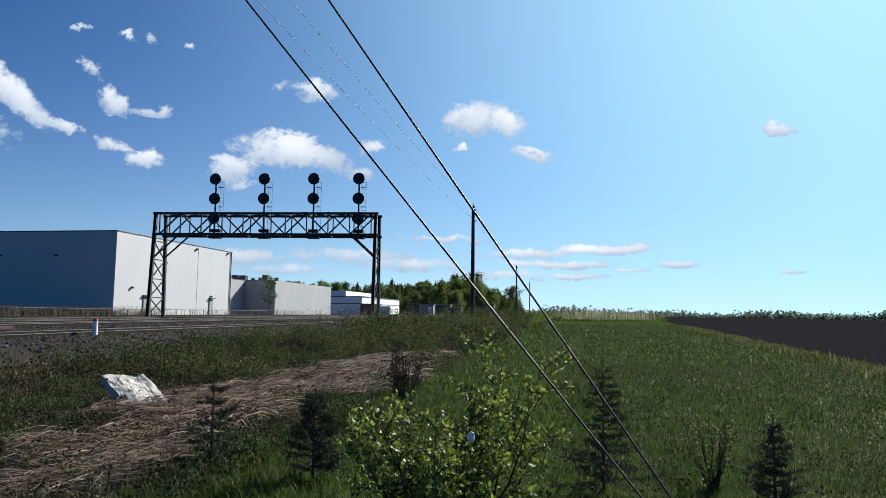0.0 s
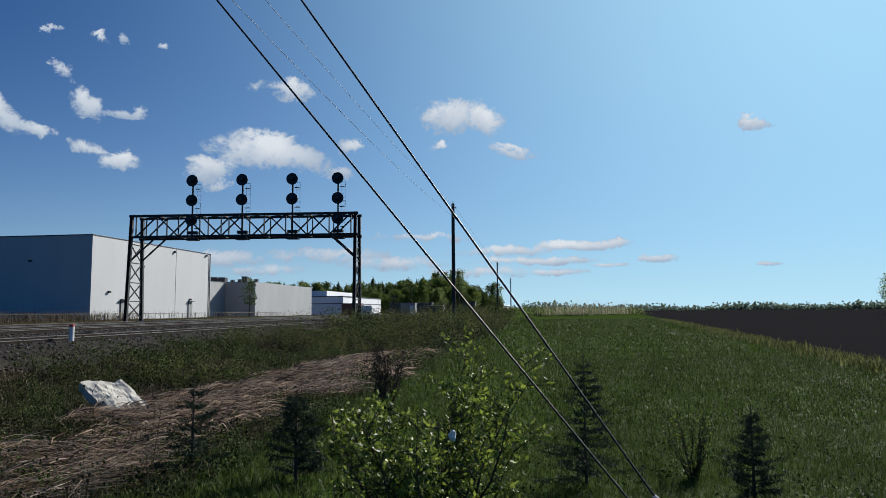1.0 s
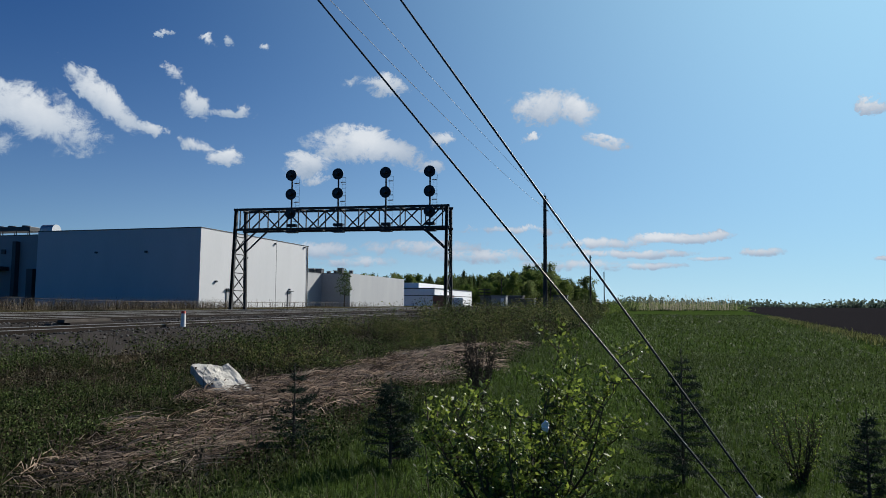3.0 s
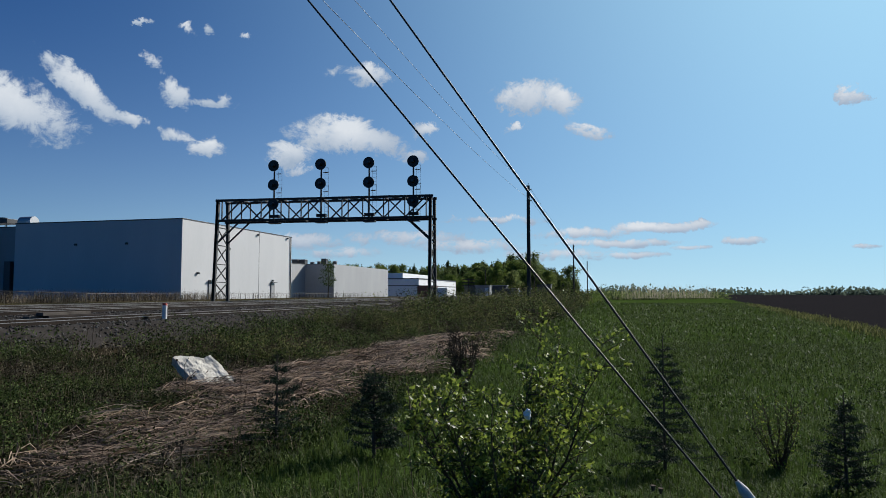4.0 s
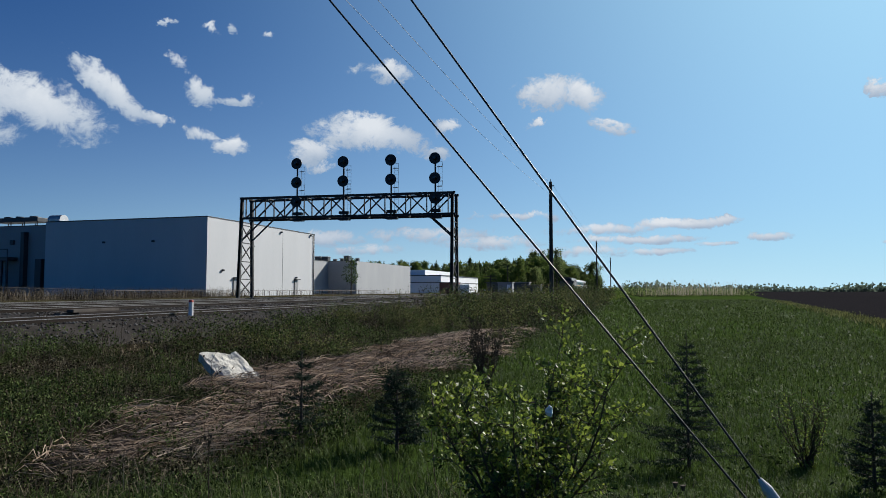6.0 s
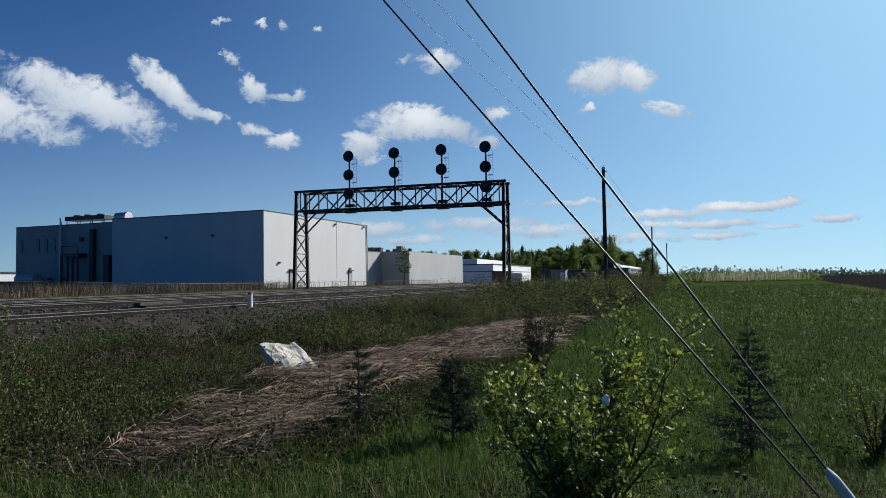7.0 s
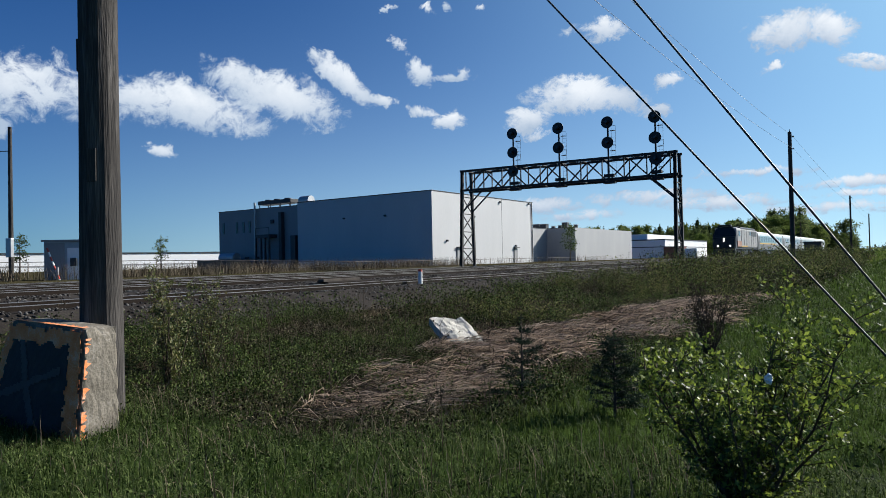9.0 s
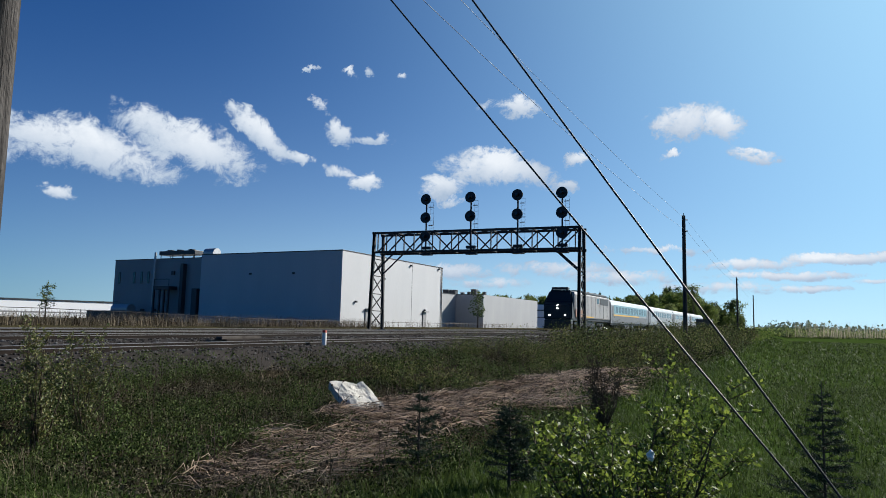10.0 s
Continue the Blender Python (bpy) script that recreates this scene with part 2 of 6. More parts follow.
def ground_material():
    """Soil, field grass, scrub litter, ballast and ploughed earth, each in its own belt of the plan."""
    mt = bpy.data.materials.new("ground")
    mt.use_nodes = True
    N, L = mt.node_tree.nodes, mt.node_tree.links
    bsdf = N["Principled BSDF"]
    bsdf.inputs["Roughness"].default_value = 0.95
    bsdf.inputs["Specular IOR Level"].default_value = 0.0
    co = N.new("ShaderNodeTexCoord")

    def m(op, a, b=None, c=None):
        n = N.new("ShaderNodeMath")
        n.operation = op
        for i, q in enumerate((a, b, c)):
            if q is None:
                continue
            if isinstance(q, (int, float)):
                n.inputs[i].default_value = q
            else:
                L.new(q, n.inputs[i])
        return n.outputs[0]

    def nz(scale, detail=4, rough=0.55):
        n = N.new("ShaderNodeTexNoise")
        n.inputs["Scale"].default_value, n.inputs["Detail"].default_value, n.inputs["Roughness"].default_value = scale, detail, rough
        L.new(co.outputs["Object"], n.inputs["Vector"])
        return n.outputs[0]

    def step(value, lo, hi):
        r = N.new("ShaderNodeMapRange")
        r.interpolation_type = "SMOOTHSTEP"
        r.inputs["From Min"].default_value, r.inputs["From Max"].default_value = lo, hi
        L.new(value, r.inputs[0])
        return r.outputs[0]

    def ramp(fac, *cols):
        r = N.new("ShaderNodeValToRGB")
        e = r.color_ramp.elements
        while len(e) < len(cols):
            e.new(0.5)
        for i, c in enumerate(cols):
            e[i].position, e[i].color = 0.3 + 0.4 * i / (len(cols) - 1), (*c, 1)
        L.new(fac, r.inputs[0])
        return r.outputs[0]

    def mix(fac, a, b):
        n = N.new("ShaderNodeMix")
        n.data_type = "RGBA"
        L.new(fac, n.inputs["Factor"])
        L.new(a, n.inputs["A"])
        L.new(b, n.inputs["B"])
        return n.outputs["Result"]

    sep = N.new("ShaderNodeSeparateXYZ")
    L.new(co.outputs["Object"], sep.inputs[0])
    x, y = sep.outputs[0], sep.outputs[1]
    wob = m("MULTIPLY", m("SUBTRACT", nz(0.7, 5, 0.65), 0.5), 2.6)
    a = m("ADD", m("ADD", m("MULTIPLY", m("SUBTRACT", x, AX), VX), m("MULTIPLY", m("SUBTRACT", y, AY), VY)), wob)
    border = m("ADD", m("SUBTRACT", m("MULTIPLY", m("SUBTRACT", x, 18.7), 0.961), m("MULTIPLY", m("SUBTRACT", y, 31.3), 0.276)), wob)
    fine, mid, broad = nz(22, 6, 0.7), nz(3.5, 5), nz(0.25, 4)
    both = m("ADD", m("MULTIPLY", fine, 0.5), m("MULTIPLY", mid, 0.5))
    grass = ramp(m("ADD", m("MULTIPLY", both, 0.6), m("MULTIPLY", broad, 0.4)), (0.020, 0.036, 0.008), (0.036, 0.060, 0.013), (0.058, 0.088, 0.024))
    weeds = ramp(both, (0.012, 0.010, 0.007), (0.028, 0.023, 0.014), (0.055, 0.044, 0.028))
    ballast = ramp(nz(30, 3, 0.8), (0.02, 0.019, 0.018), (0.05, 0.048, 0.047), (0.11, 0.107, 0.105))
    plough = ramp(both, (0.010, 0.0095, 0.0105), (0.017, 0.016, 0.0175), (0.028, 0.026, 0.028))
    dry = ramp(both, (0.024, 0.022, 0.011), (0.048, 0.042, 0.022), (0.075, 0.064, 0.036))
    col = mix(step(a, 21.8, 23.6), ballast, weeds)
    col = mix(step(a, -3.5, -0.5), dry, col)
    litter = ramp(both, (0.028, 0.018, 0.012), (0.075, 0.05, 0.034), (0.17, 0.12, 0.082))
    swath = m("MULTIPLY", m("MULTIPLY", step(a, 27.2, 28.4), m("SUBTRACT", 1.0, step(a, 30.3, 31.4))), m("MULTIPLY", step(m("ADD", x, m("MULTIPLY", y, 0.6)), 0.6, 2.4), m("SUBTRACT", 1.0, step(y, 19.0, 25.0))))
    col = mix(swath, col, litter)
    col = mix(step(a, 30.6, 32.2), col, grass)
    near = m("SUBTRACT", 1.0, step(m("ADD", y, wob), 5.0, 6.6))
    col = mix(near, col, grass)
    col = mix(step(border, -0.5, 0.6), col, plough)
    L.new(col, bsdf.inputs["Base Color"])
    b = N.new("ShaderNodeBump")
    b.inputs["Strength"].default_value, b.inputs["Distance"].default_value = 0.9, 0.06
    L.new(both, b.inputs["Height"])
    L.new(b.outputs[0], bsdf.inputs["Normal"])
    return mt


STEEL = material("black_steel", [(0.012, 0.012, 0.014), (0.022, 0.021, 0.022), (0.04, 0.034, 0.03)], 0.55, 0.3, 4, 60, 0.15, 0.004)
HEAD = material("signal_black", [(0.008, 0.008, 0.009), (0.016, 0.016, 0.018)], 0.5, 0.0, 3, 50, 0.1, 0.003)
GALV = material("galvanised", [(0.3, 0.31, 0.32), (0.42, 0.43, 0.44)], 0.45, 0.7, 3, 40, 0.1, 0.002)
LENS = material("lens_glass", [(0.02, 0.02, 0.02), (0.03, 0.03, 0.03)], 0.1, 0, 3, 10, 0)
RUSTRAIL = material("rail_rust", [(0.010, 0.007, 0.006), (0.018, 0.013, 0.010), (0.036, 0.027, 0.022)], 0.85, 0.0, 2, 30, spec=0.1)
RAILTOP = material("rail_top", [(0.2, 0.19, 0.185), (0.32, 0.31, 0.3)], 0.42, 0.85, 2, 30, 0.05, 0.001)
TIE = material("tie_wood", [(0.02, 0.016, 0.014), (0.04, 0.034, 0.03), (0.085, 0.076, 0.068)], 0.9, 0, 2, 25, 0.5, 0.01, per_object=0.5, spec=0.06)
STONE = material("ballast_stone", [(0.016, 0.015, 0.014), (0.045, 0.042, 0.04), (0.13, 0.125, 0.12)], 0.9, 0, 3, 30, 0.3, 0.01, island=0.9, spec=0.06)
PANEL = material("pale_panel", [(0.41, 0.42, 0.43), (0.45, 0.458, 0.465), (0.49, 0.495, 0.5)], 0.6, 0, 0.35, 6, 0.05, 0.004, per_object=0.02, stretch=(1, 1, 0.25))
ANNEXWALL = material("annex_panel", [(0.27, 0.28, 0.29), (0.31, 0.32, 0.33), (0.35, 0.355, 0.36)], 0.65, 0, 0.35, 6, 0.05, 0.004, per_object=0.03, stretch=(1, 1, 0.25))
RUSTWIRE = material("rusty_wire", [(0.05, 0.042, 0.036), (0.12, 0.105, 0.09), (0.2, 0.18, 0.16)], 0.8, 0.2, 2, 30, 0.2, 0.003)
CABINET = material("cabinet_paint", [(0.05, 0.052, 0.054), (0.085, 0.086, 0.088)], 0.7, 0, 1.5, 20, 0.1, 0.003)
WING = material("wing_panel", [(0.215, 0.22, 0.225), (0.27, 0.275, 0.28)], 0.6, 0, 0.4, 6, 0.05, 0.004, per_object=0.1, stretch=(1, 1, 0.25))
DARKTRIM = material("dark_trim", [(0.03, 0.034, 0.04), (0.05, 0.055, 0.06)], 0.5, 0.2, 2, 30)
ROOF = material("roof_membrane", [(0.22, 0.22, 0.22), (0.3, 0.3, 0.3)], 0.9, 0, 0.5, 10)
BRICKRED = material("red_cladding", [(0.16, 0.06, 0.05), (0.22, 0.085, 0.07)], 0.8, 0, 1, 20)
GLASS = material("dark_glass", [(0.015, 0.02, 0.025), (0.03, 0.036, 0.042)], 0.08, 0, 1, 8, 0, spec=0.6)
WOODPOLE = material("weathered_pole", [(0.018, 0.017, 0.018), (0.055, 0.051, 0.048), (0.16, 0.148, 0.138)], 0.9, 0, 2.2, 14, 0.9, 0.02, stretch=(6, 6, 0.35), spec=0.06)
CABLE = material("cable", [(0.02, 0.022, 0.026), (0.045, 0.048, 0.052)], 0.55, 0.5, 5, 80)
GUARD = material("guard_plastic", [(0.36, 0.37, 0.37), (0.46, 0.47, 0.46)], 0.6, 0, 3, 30)
CONC = material("concrete", [(0.085, 0.075, 0.06), (0.165, 0.148, 0.122), (0.32, 0.295, 0.255)], 0.92, 0, 3.5, 40, 0.6, 0.012, spec=0.06)
BLACKPAINT = material("black_paint", [(0.010, 0.010, 0.011), (0.02, 0.02, 0.021), (0.045, 0.042, 0.04)], 0.75, 0, 5, 60, 0.4, 0.006)
ORANGE = material("orange_paint", [(0.62, 0.13, 0.03), (0.74, 0.24, 0.08), (0.62, 0.45, 0.34)], 0.8, 0, 9, 70, 0.5, 0.008)
GREYPAINT = material("grey_paint", [(0.045, 0.044, 0.044), (0.075, 0.072, 0.07)], 0.8, 0, 7, 60, 0.3, 0.005)
ROCK = material("pale_rock", [(0.2, 0.185, 0.155), (0.44, 0.415, 0.36), (0.6, 0.57, 0.51)], 0.9, 0, 5, 30, 0.7, 0.02)
MARKW = material("white_post", [(0.6, 0.6, 0.58), (0.74, 0.74, 0.72)], 0.6, 0, 3, 30)
MARKR = material("red_cap", [(0.42, 0.05, 0.035), (0.52, 0.08, 0.05)], 0.6, 0, 3, 30)
SILVER = material("train_silver", [(0.3, 0.32, 0.33), (0.4, 0.415, 0.42)], 0.42, 0.4, 0.4, 8, 0.05, 0.003)
LOCORED = material("loco_faded_red", [(0.2, 0.09, 0.06), (0.33, 0.17, 0.11), (0.4, 0.3, 0.24)], 0.6, 0.0, 1.2, 14, 0.05, 0.003)
LOCOGREY = material("loco_grey", [(0.17, 0.17, 0.175), (0.29, 0.285, 0.28), (0.38, 0.365, 0.35)], 0.5, 0.2, 0.6, 10, 0.05, 0.003)
LOCOBLACK = material("loco_black", [(0.008, 0.009, 0.011), (0.018, 0.019, 0.022)], 0.45, 0, 1, 20, 0.05, 0.003)
TEAL = material("coach_teal", [(0.16, 0.3, 0.34), (0.22, 0.38, 0.42)], 0.4, 0.2, 0.5, 10)
YELLOW = material("coach_yellow", [(0.62, 0.36, 0.04), (0.72, 0.44, 0.07)], 0.5, 0, 1, 12)
COACHLOW = material("coach_grey", [(0.1, 0.11, 0.12), (0.16, 0.17, 0.18)], 0.5, 0.2, 0.6, 12)
BARK = material("bark", [(0.035, 0.028, 0.022), (0.075, 0.06, 0.048)], 0.95, 0, 6, 50, 0.6, 0.005)
LEAF = material("bush_leaf", [(0.035, 0.055, 0.01), (0.1, 0.142, 0.022), (0.21, 0.26, 0.045)], 0.5, 0, 2, 20, 0, island=0.9, translucent=0.45)
NEEDLE = material("spruce_needle", [(0.012, 0.022, 0.013), (0.028, 0.046, 0.027), (0.058, 0.078, 0.05)], 0.7, 0, 3, 20, 0, island=0.7, translucent=0.1, spec=0.06)
DRYLEAF = material("dry_twig", [(0.045, 0.036, 0.026), (0.09, 0.072, 0.052)], 0.9, 0, 3, 20, 0, island=0.6, spec=0.06)
REDLEAF = material("hedge_leaf", [(0.05, 0.07, 0.018), (0.095, 0.12, 0.03), (0.16, 0.15, 0.05)], 0.6, 0, 3, 20, 0, island=0.8, translucent=0.3)
BLADE = material("grass_blade", [(0.012, 0.026, 0.005), (0.036, 0.064, 0.013), (0.135, 0.175, 0.06)], 0.6, 0, 0.5, 6, 0, island=0.8, translucent=0.35, spec=0.06)
FIELD = material("field_blade", [(0.021, 0.037, 0.007), (0.042, 0.069, 0.014), (0.08, 0.116, 0.03)], 0.6, 0, 0.4, 5, 0, island=0.7, translucent=0.35, spec=0.06)
WEED = material("weed", [(0.010, 0.015, 0.005), (0.030, 0.040, 0.014), (0.085, 0.098, 0.04)], 0.8, 0, 0.6, 6, 0, island=0.9, translucent=0.2, spec=0.06)
WEEDGREEN = material("green_weed", [(0.011, 0.020, 0.005), (0.034, 0.056, 0.013), (0.105, 0.14, 0.044)], 0.7, 0, 0.6, 6, 0, island=0.9, translucent=0.22, spec=0.06)
WEEDBROWN = material("brown_weed", [(0.013, 0.012, 0.007), (0.034, 0.031, 0.018), (0.14, 0.122, 0.08)], 0.9, 0, 0.6, 6, 0, island=0.9, translucent=0.15, spec=0.06)
VERGE = material("verge_weed", [(0.05, 0.058, 0.017), (0.11, 0.12, 0.04), (0.21, 0.21, 0.08)], 0.8, 0, 0.5, 5, 0, island=0.9, translucent=0.3, spec=0.06)
PALESAPLING = material("pale_sapling", [(0.26, 0.23, 0.17), (0.4, 0.36, 0.28)], 0.9, 0, 0.5, 5, 0, island=0.6, translucent=0.5, spec=0.05)
STRAW = material("straw", [(0.026, 0.018, 0.012), (0.125, 0.088, 0.062), (0.48, 0.365, 0.27)], 0.55, 0, 0.8, 6, 0, island=1.0, spec=0.35, translucent=0.4)
DEADGRASS = material("dead_grass", [(0.026, 0.021, 0.014), (0.07, 0.056, 0.04), (0.23, 0.19, 0.135)], 0.9, 0, 0.5, 6, 0, island=1.0, translucent=0.2, spec=0.06)
FARLEAF = material("woods_leaf", [(0.036, 0.055, 0.022), (0.085, 0.118, 0.04), (0.16, 0.195, 0.07)], 0.8, 0, 0.08, 1, 0, island=0.8, per_object=0.7, translucent=0.6, spec=0.06)
SPRINGLEAF = material("spring_leaf", [(0.06, 0.1, 0.02), (0.11, 0.16, 0.03), (0.16, 0.2, 0.05)], 0.8, 0, 0.08, 1, 0, island=0.8, per_object=0.4, translucent=0.3, spec=0.06)
# distance haze is put into this leaf colour: paler and bluer than FARLEAF
HAZELEAF = material("haze_tinted_leaf", [(0.07, 0.1, 0.075), (0.12, 0.155, 0.115)], 0.95, 0, 0.02, 0.3, 0, island=0.6, spec=0.06, translucent=0.5)
WHITEWALL = material("white_wall", [(0.68, 0.7, 0.72), (0.78, 0.79, 0.8)], 0.6, 0, 0.2, 3)
PAPER = material("white_litter", [(0.75, 0.75, 0.74), (0.85, 0.85, 0.84)], 0.7, 0, 20, 90)
LAMP = glow("headlight", (1.0, 0.96, 0.88), 9.0)


# ---- mesh helpers ----
def part(name, bm, mt, parent=None, label=""):
    me = bpy.data.meshes.new(name)
    bm.to_mesh(me)
    bm.free()
    me.materials.append(mt)
    ob = new(name, me)
    ob.parent = parent
    return tagged(ob, label)


def empty(name, m, label, category, group="", kind=""):
    ob = new(name)
    ob.matrix_world = m
    ob.empty_display_size = 0.2
    return tagged(ob, label, category, group, kind)


def box(x0, x1, y0, y1, z0, z1, bevel=0.0, bm=None):
    bm = bm or bmesh.new()
    r = bmesh.ops.create_cube(bm, size=1.0)
    for q in r["verts"]:
        q.co = Vector((x0 + (q.co.x + 0.5) * (x1 - x0), y0 + (q.co.y + 0.5) * (y1 - y0), z0 + (q.co.z + 0.5) * (z1 - z0)))
    if bevel:
        es = {e for q in r["verts"] for e in q.link_edges}
        bmesh.ops.bevel(bm, geom=list(es), offset=bevel, segments=2, affect="EDGES", profile=0.6)
    return bm


def rod(p, q, r0, r1=None, seg=10, bm=None):
    bm = bm or bmesh.new()
    p, q = Vector(p), Vector(q)
    d = q - p
    m = Matrix.Translation((p + q) / 2) @ d.to_track_quat("Z", "Y").to_matrix().to_4x4()
    bmesh.ops.create_cone(bm, cap_ends=True, segments=seg, radius1=r0, radius2=r0 if r1 is None else r1, depth=d.length, matrix=m)
    return bm


def beam(p, q, w, h, bm=None):
    """An angle-iron bar from p to q."""
    bm = bm or bmesh.new()
    p, q = Vector(p), Vector(q)
    d = q - p
    m = Matrix.Translation(p) @ d.to_track_quat("Z", "Y").to_matrix().to_4x4()
    t = min(w, h) * 0.22
    for x0, x1, y0, y1 in ((-w / 2, w / 2, -h / 2, -h / 2 + t), (-w / 2, -w / 2 + t, -h / 2 + t, h / 2), (w / 2 - t, w / 2, -h / 2 + t, h / 2)):
        vs = [bm.verts.new(m @ Vector(c)) for c in ((x0, y0, 0), (x1, y0, 0), (x1, y1, 0), (x0, y1, 0), (x0, y0, d.length), (x1, y0, d.length), (x1, y1, d.length), (x0, y1, d.length))]
        for f in ((3, 2, 1, 0), (4, 5, 6, 7), (0, 1, 5, 4), (1, 2, 6, 5), (2, 3, 7, 6), (3, 0, 4, 7)):
            bm.faces.new([vs[i] for i in f])
    return bm


def disc(c, r, depth, seg=32, r2=None, bm=None):
    """A disc whose axis runs along y."""
    bm = bm or bmesh.new()
    m = Matrix.Translation(c) @ Matrix.Rotation(radians(90), 4, "X")
    bmesh.ops.create_cone(bm, cap_ends=True, segments=seg, radius1=r, radius2=r if r2 is None else r2, depth=depth, matrix=m)
    return bm


def from_arrays(name, verts, faces, mt, parent=None, label="", smooth_faces=False):
    me = bpy.data.meshes.new(name)
    verts, faces = np.asarray(verts, np.float32), np.asarray(faces, np.int32)
    k = faces.shape[1]
    me.vertices.add(len(verts))
    me.vertices.foreach_set("co", verts.ravel())
    me.loops.add(faces.size)
    me.loops.foreach_set("vertex_index", faces.ravel())
    me.polygons.add(len(faces))
    me.polygons.foreach_set("loop_start", np.arange(0, faces.size, k, dtype=np.int32))
    me.polygons.foreach_set("loop_total", np.full(len(faces), k, np.int32))
    me.update(calc_edges=True)
    me.validate()
    me.materials.append(mt)
    ob = new(name, me)
    ob.parent = parent
    return tagged(ob, label)


def blades(rng, xyz, length, width, lean, bend=0.35):
    """Grass blades: each a tapered bent strip of two quads and a tip. Returns vertices and triangles."""
    n = len(xyz)
    ang = rng.uniform(0, 2 * np.pi, n)
    tilt = np.abs(rng.normal(0, lean, n))
    L = length * rng.uniform(0.55, 1.25, n)
    w = width * rng.uniform(0.7, 1.3, n)
    side = np.stack([-np.sin(ang), np.cos(ang), 0 * ang], 1) * w[:, None] / 2
    fwd = np.stack([np.cos(ang), np.sin(ang), 0 * ang], 1)
    up = np.array([0, 0, 1.0])
    mid = xyz + (fwd * np.sin(tilt)[:, None] + up * np.cos(tilt)[:, None]) * (L * 0.55)[:, None]
    t2 = np.minimum(tilt + bend * rng.uniform(0.4, 1.6, n), 1.9)
    tip = mid + (fwd * np.sin(t2)[:, None] + up * np.cos(t2)[:, None]) * (L * 0.45)[:, None]
    v = np.stack([xyz - side, xyz + side, mid - side * 0.75, mid + side * 0.75, tip], 1).reshape(-1, 3)
    base = (np.arange(n) * 5)[:, None]
    f = np.stack([base + np.array([[0, 1, 3]]), base + np.array([[0, 3, 2]]), base + np.array([[2, 3, 4]])], 1).reshape(-1, 3)
    return v, f


def leaves(rng, centres, size, droop=0.3, aspect=0.5):
    """Kite-shaped folded leaves at the given places."""
    n = len(centres)
    d = rng.normal(0, 1, (n, 3))
    d[:, 2] -= droop
    d /= np.linalg.norm(d, axis=1)[:, None]
    e = np.cross(d, rng.normal(0, 1, (n, 3)))
    e /= np.linalg.norm(e, axis=1)[:, None] + 1e-6
    nrm = np.cross(d, e)
    s = (size * rng.uniform(0.6, 1.3, n))[:, None]
    mid = centres + d * s * 0.5
    v = np.stack([centres, mid + e * s * aspect / 2 + nrm * s * 0.06, centres + d * s, mid - e * s * aspect / 2 + nrm * s * 0.06], 1).reshape(-1, 3)
    b = (np.arange(n) * 4)[:, None]
    f = np.stack([b + np.array([[0, 1, 2]]), b + np.array([[0, 2, 3]])], 1).reshape(-1, 3)
    return v, f


# ---- ground ----
def ground():
    def axis(lo, hi, step, far):
        mid = list(np.arange(lo, hi + 1e-6, step))
        up, q, st = [], hi, step
        while q < far:
            st *= 1.14
            q += st
            up.append(q)
        dn, q, st = [], lo, step
        while q > -far:
            st *= 1.14
            q -= st
            dn.append(q)
        return dn[::-1] + mid + up
    xs, ys = axis(-13, 9, 0.3, 3200), axis(0, 30, 0.3, 3200)
    verts = [(x, y, ground_z(x, y)) for y in ys for x in xs]
    nx = len(xs)
    faces = [(j * nx + i, j * nx + i + 1, (j + 1) * nx + i + 1, (j + 1) * nx + i) for j in range(len(ys) - 1) for i in range(nx - 1)]
    ob = from_arrays("ground", verts, faces, ground_material())
    for p in ob.data.polygons:
        p.use_smooth = True
    return tagged(ob, "grassy field, scrub bank and dark ploughed earth", "ground", kind="structure")


ground()

RAIL_Z = 0.98


def ballast_bed():
    bm = bmesh.new()
    prof = [(4.0, 0.5), (6.0, 0.86), (18.9, 0.86), (19.6, 0.755), (22.4, 0.75), (23.8, 0.25)]
    ss = [-120, -80, -50, -30, -10, 20, 60, 120, 250, 500]
    grid = [[bm.verts.new(plan(a, s, z)) for a, z in prof] for s in ss]
    for r0, r1 in zip(grid, grid[1:]):
        for i in range(len(prof) - 1):
            bm.faces.new((r0[i], r0[i + 1], r1[i + 1], r1[i]))
    ob = part("ballast_bed", bm, STONE_BED)
    tagged(ob, "grey crushed stone bed under the railway tracks", "ballast", kind="structure")
    rng = np.random.default_rng(5)
    n = 22000
    a = rng.uniform(15.5, 23.2, n)
    s = -58 + 70 * rng.uniform(0, 1, n) ** 1.3
    z = np.interp(a, [p[0] for p in prof], [p[1] for p in prof]) + 0.01
    r = rng.uniform(0.018, 0.05, n)
    oct_ = np.array([[1, 0, 0], [0, 1, 0], [-1, 0, 0], [0, -1, 0], [0, 0, 0.8], [0, 0, -0.8]], float)
    c = np.stack([AX + a * VX + s * UX, AY + a * VY + s * UY, z], 1)
    v = (c[:, None] + oct_[None] * r[:, None, None] * rng.uniform(0.7, 1.3, (n, 6, 1))).reshape(-1, 3)
    fs = np.array([[0, 1, 4], [1, 2, 4], [2, 3, 4], [3, 0, 4], [1, 0, 5], [2, 1, 5], [3, 2, 5], [0, 3, 5]])
    f = (np.arange(n)[:, None, None] * 6 + fs[None]).reshape(-1, 3)
    tagged(from_arrays("ballast_stones", v, f, STONE), "loose grey crushed stones on the track shoulder", "gravel", kind="stuff")


STONE_BED = material("ballast", [(0.012, 0.010, 0.009), (0.029, 0.025, 0.022), (0.06, 0.053, 0.048)], 0.95, 0, 1.2, 24, 0.6, 0.02, spec=0.06)
ballast_bed()


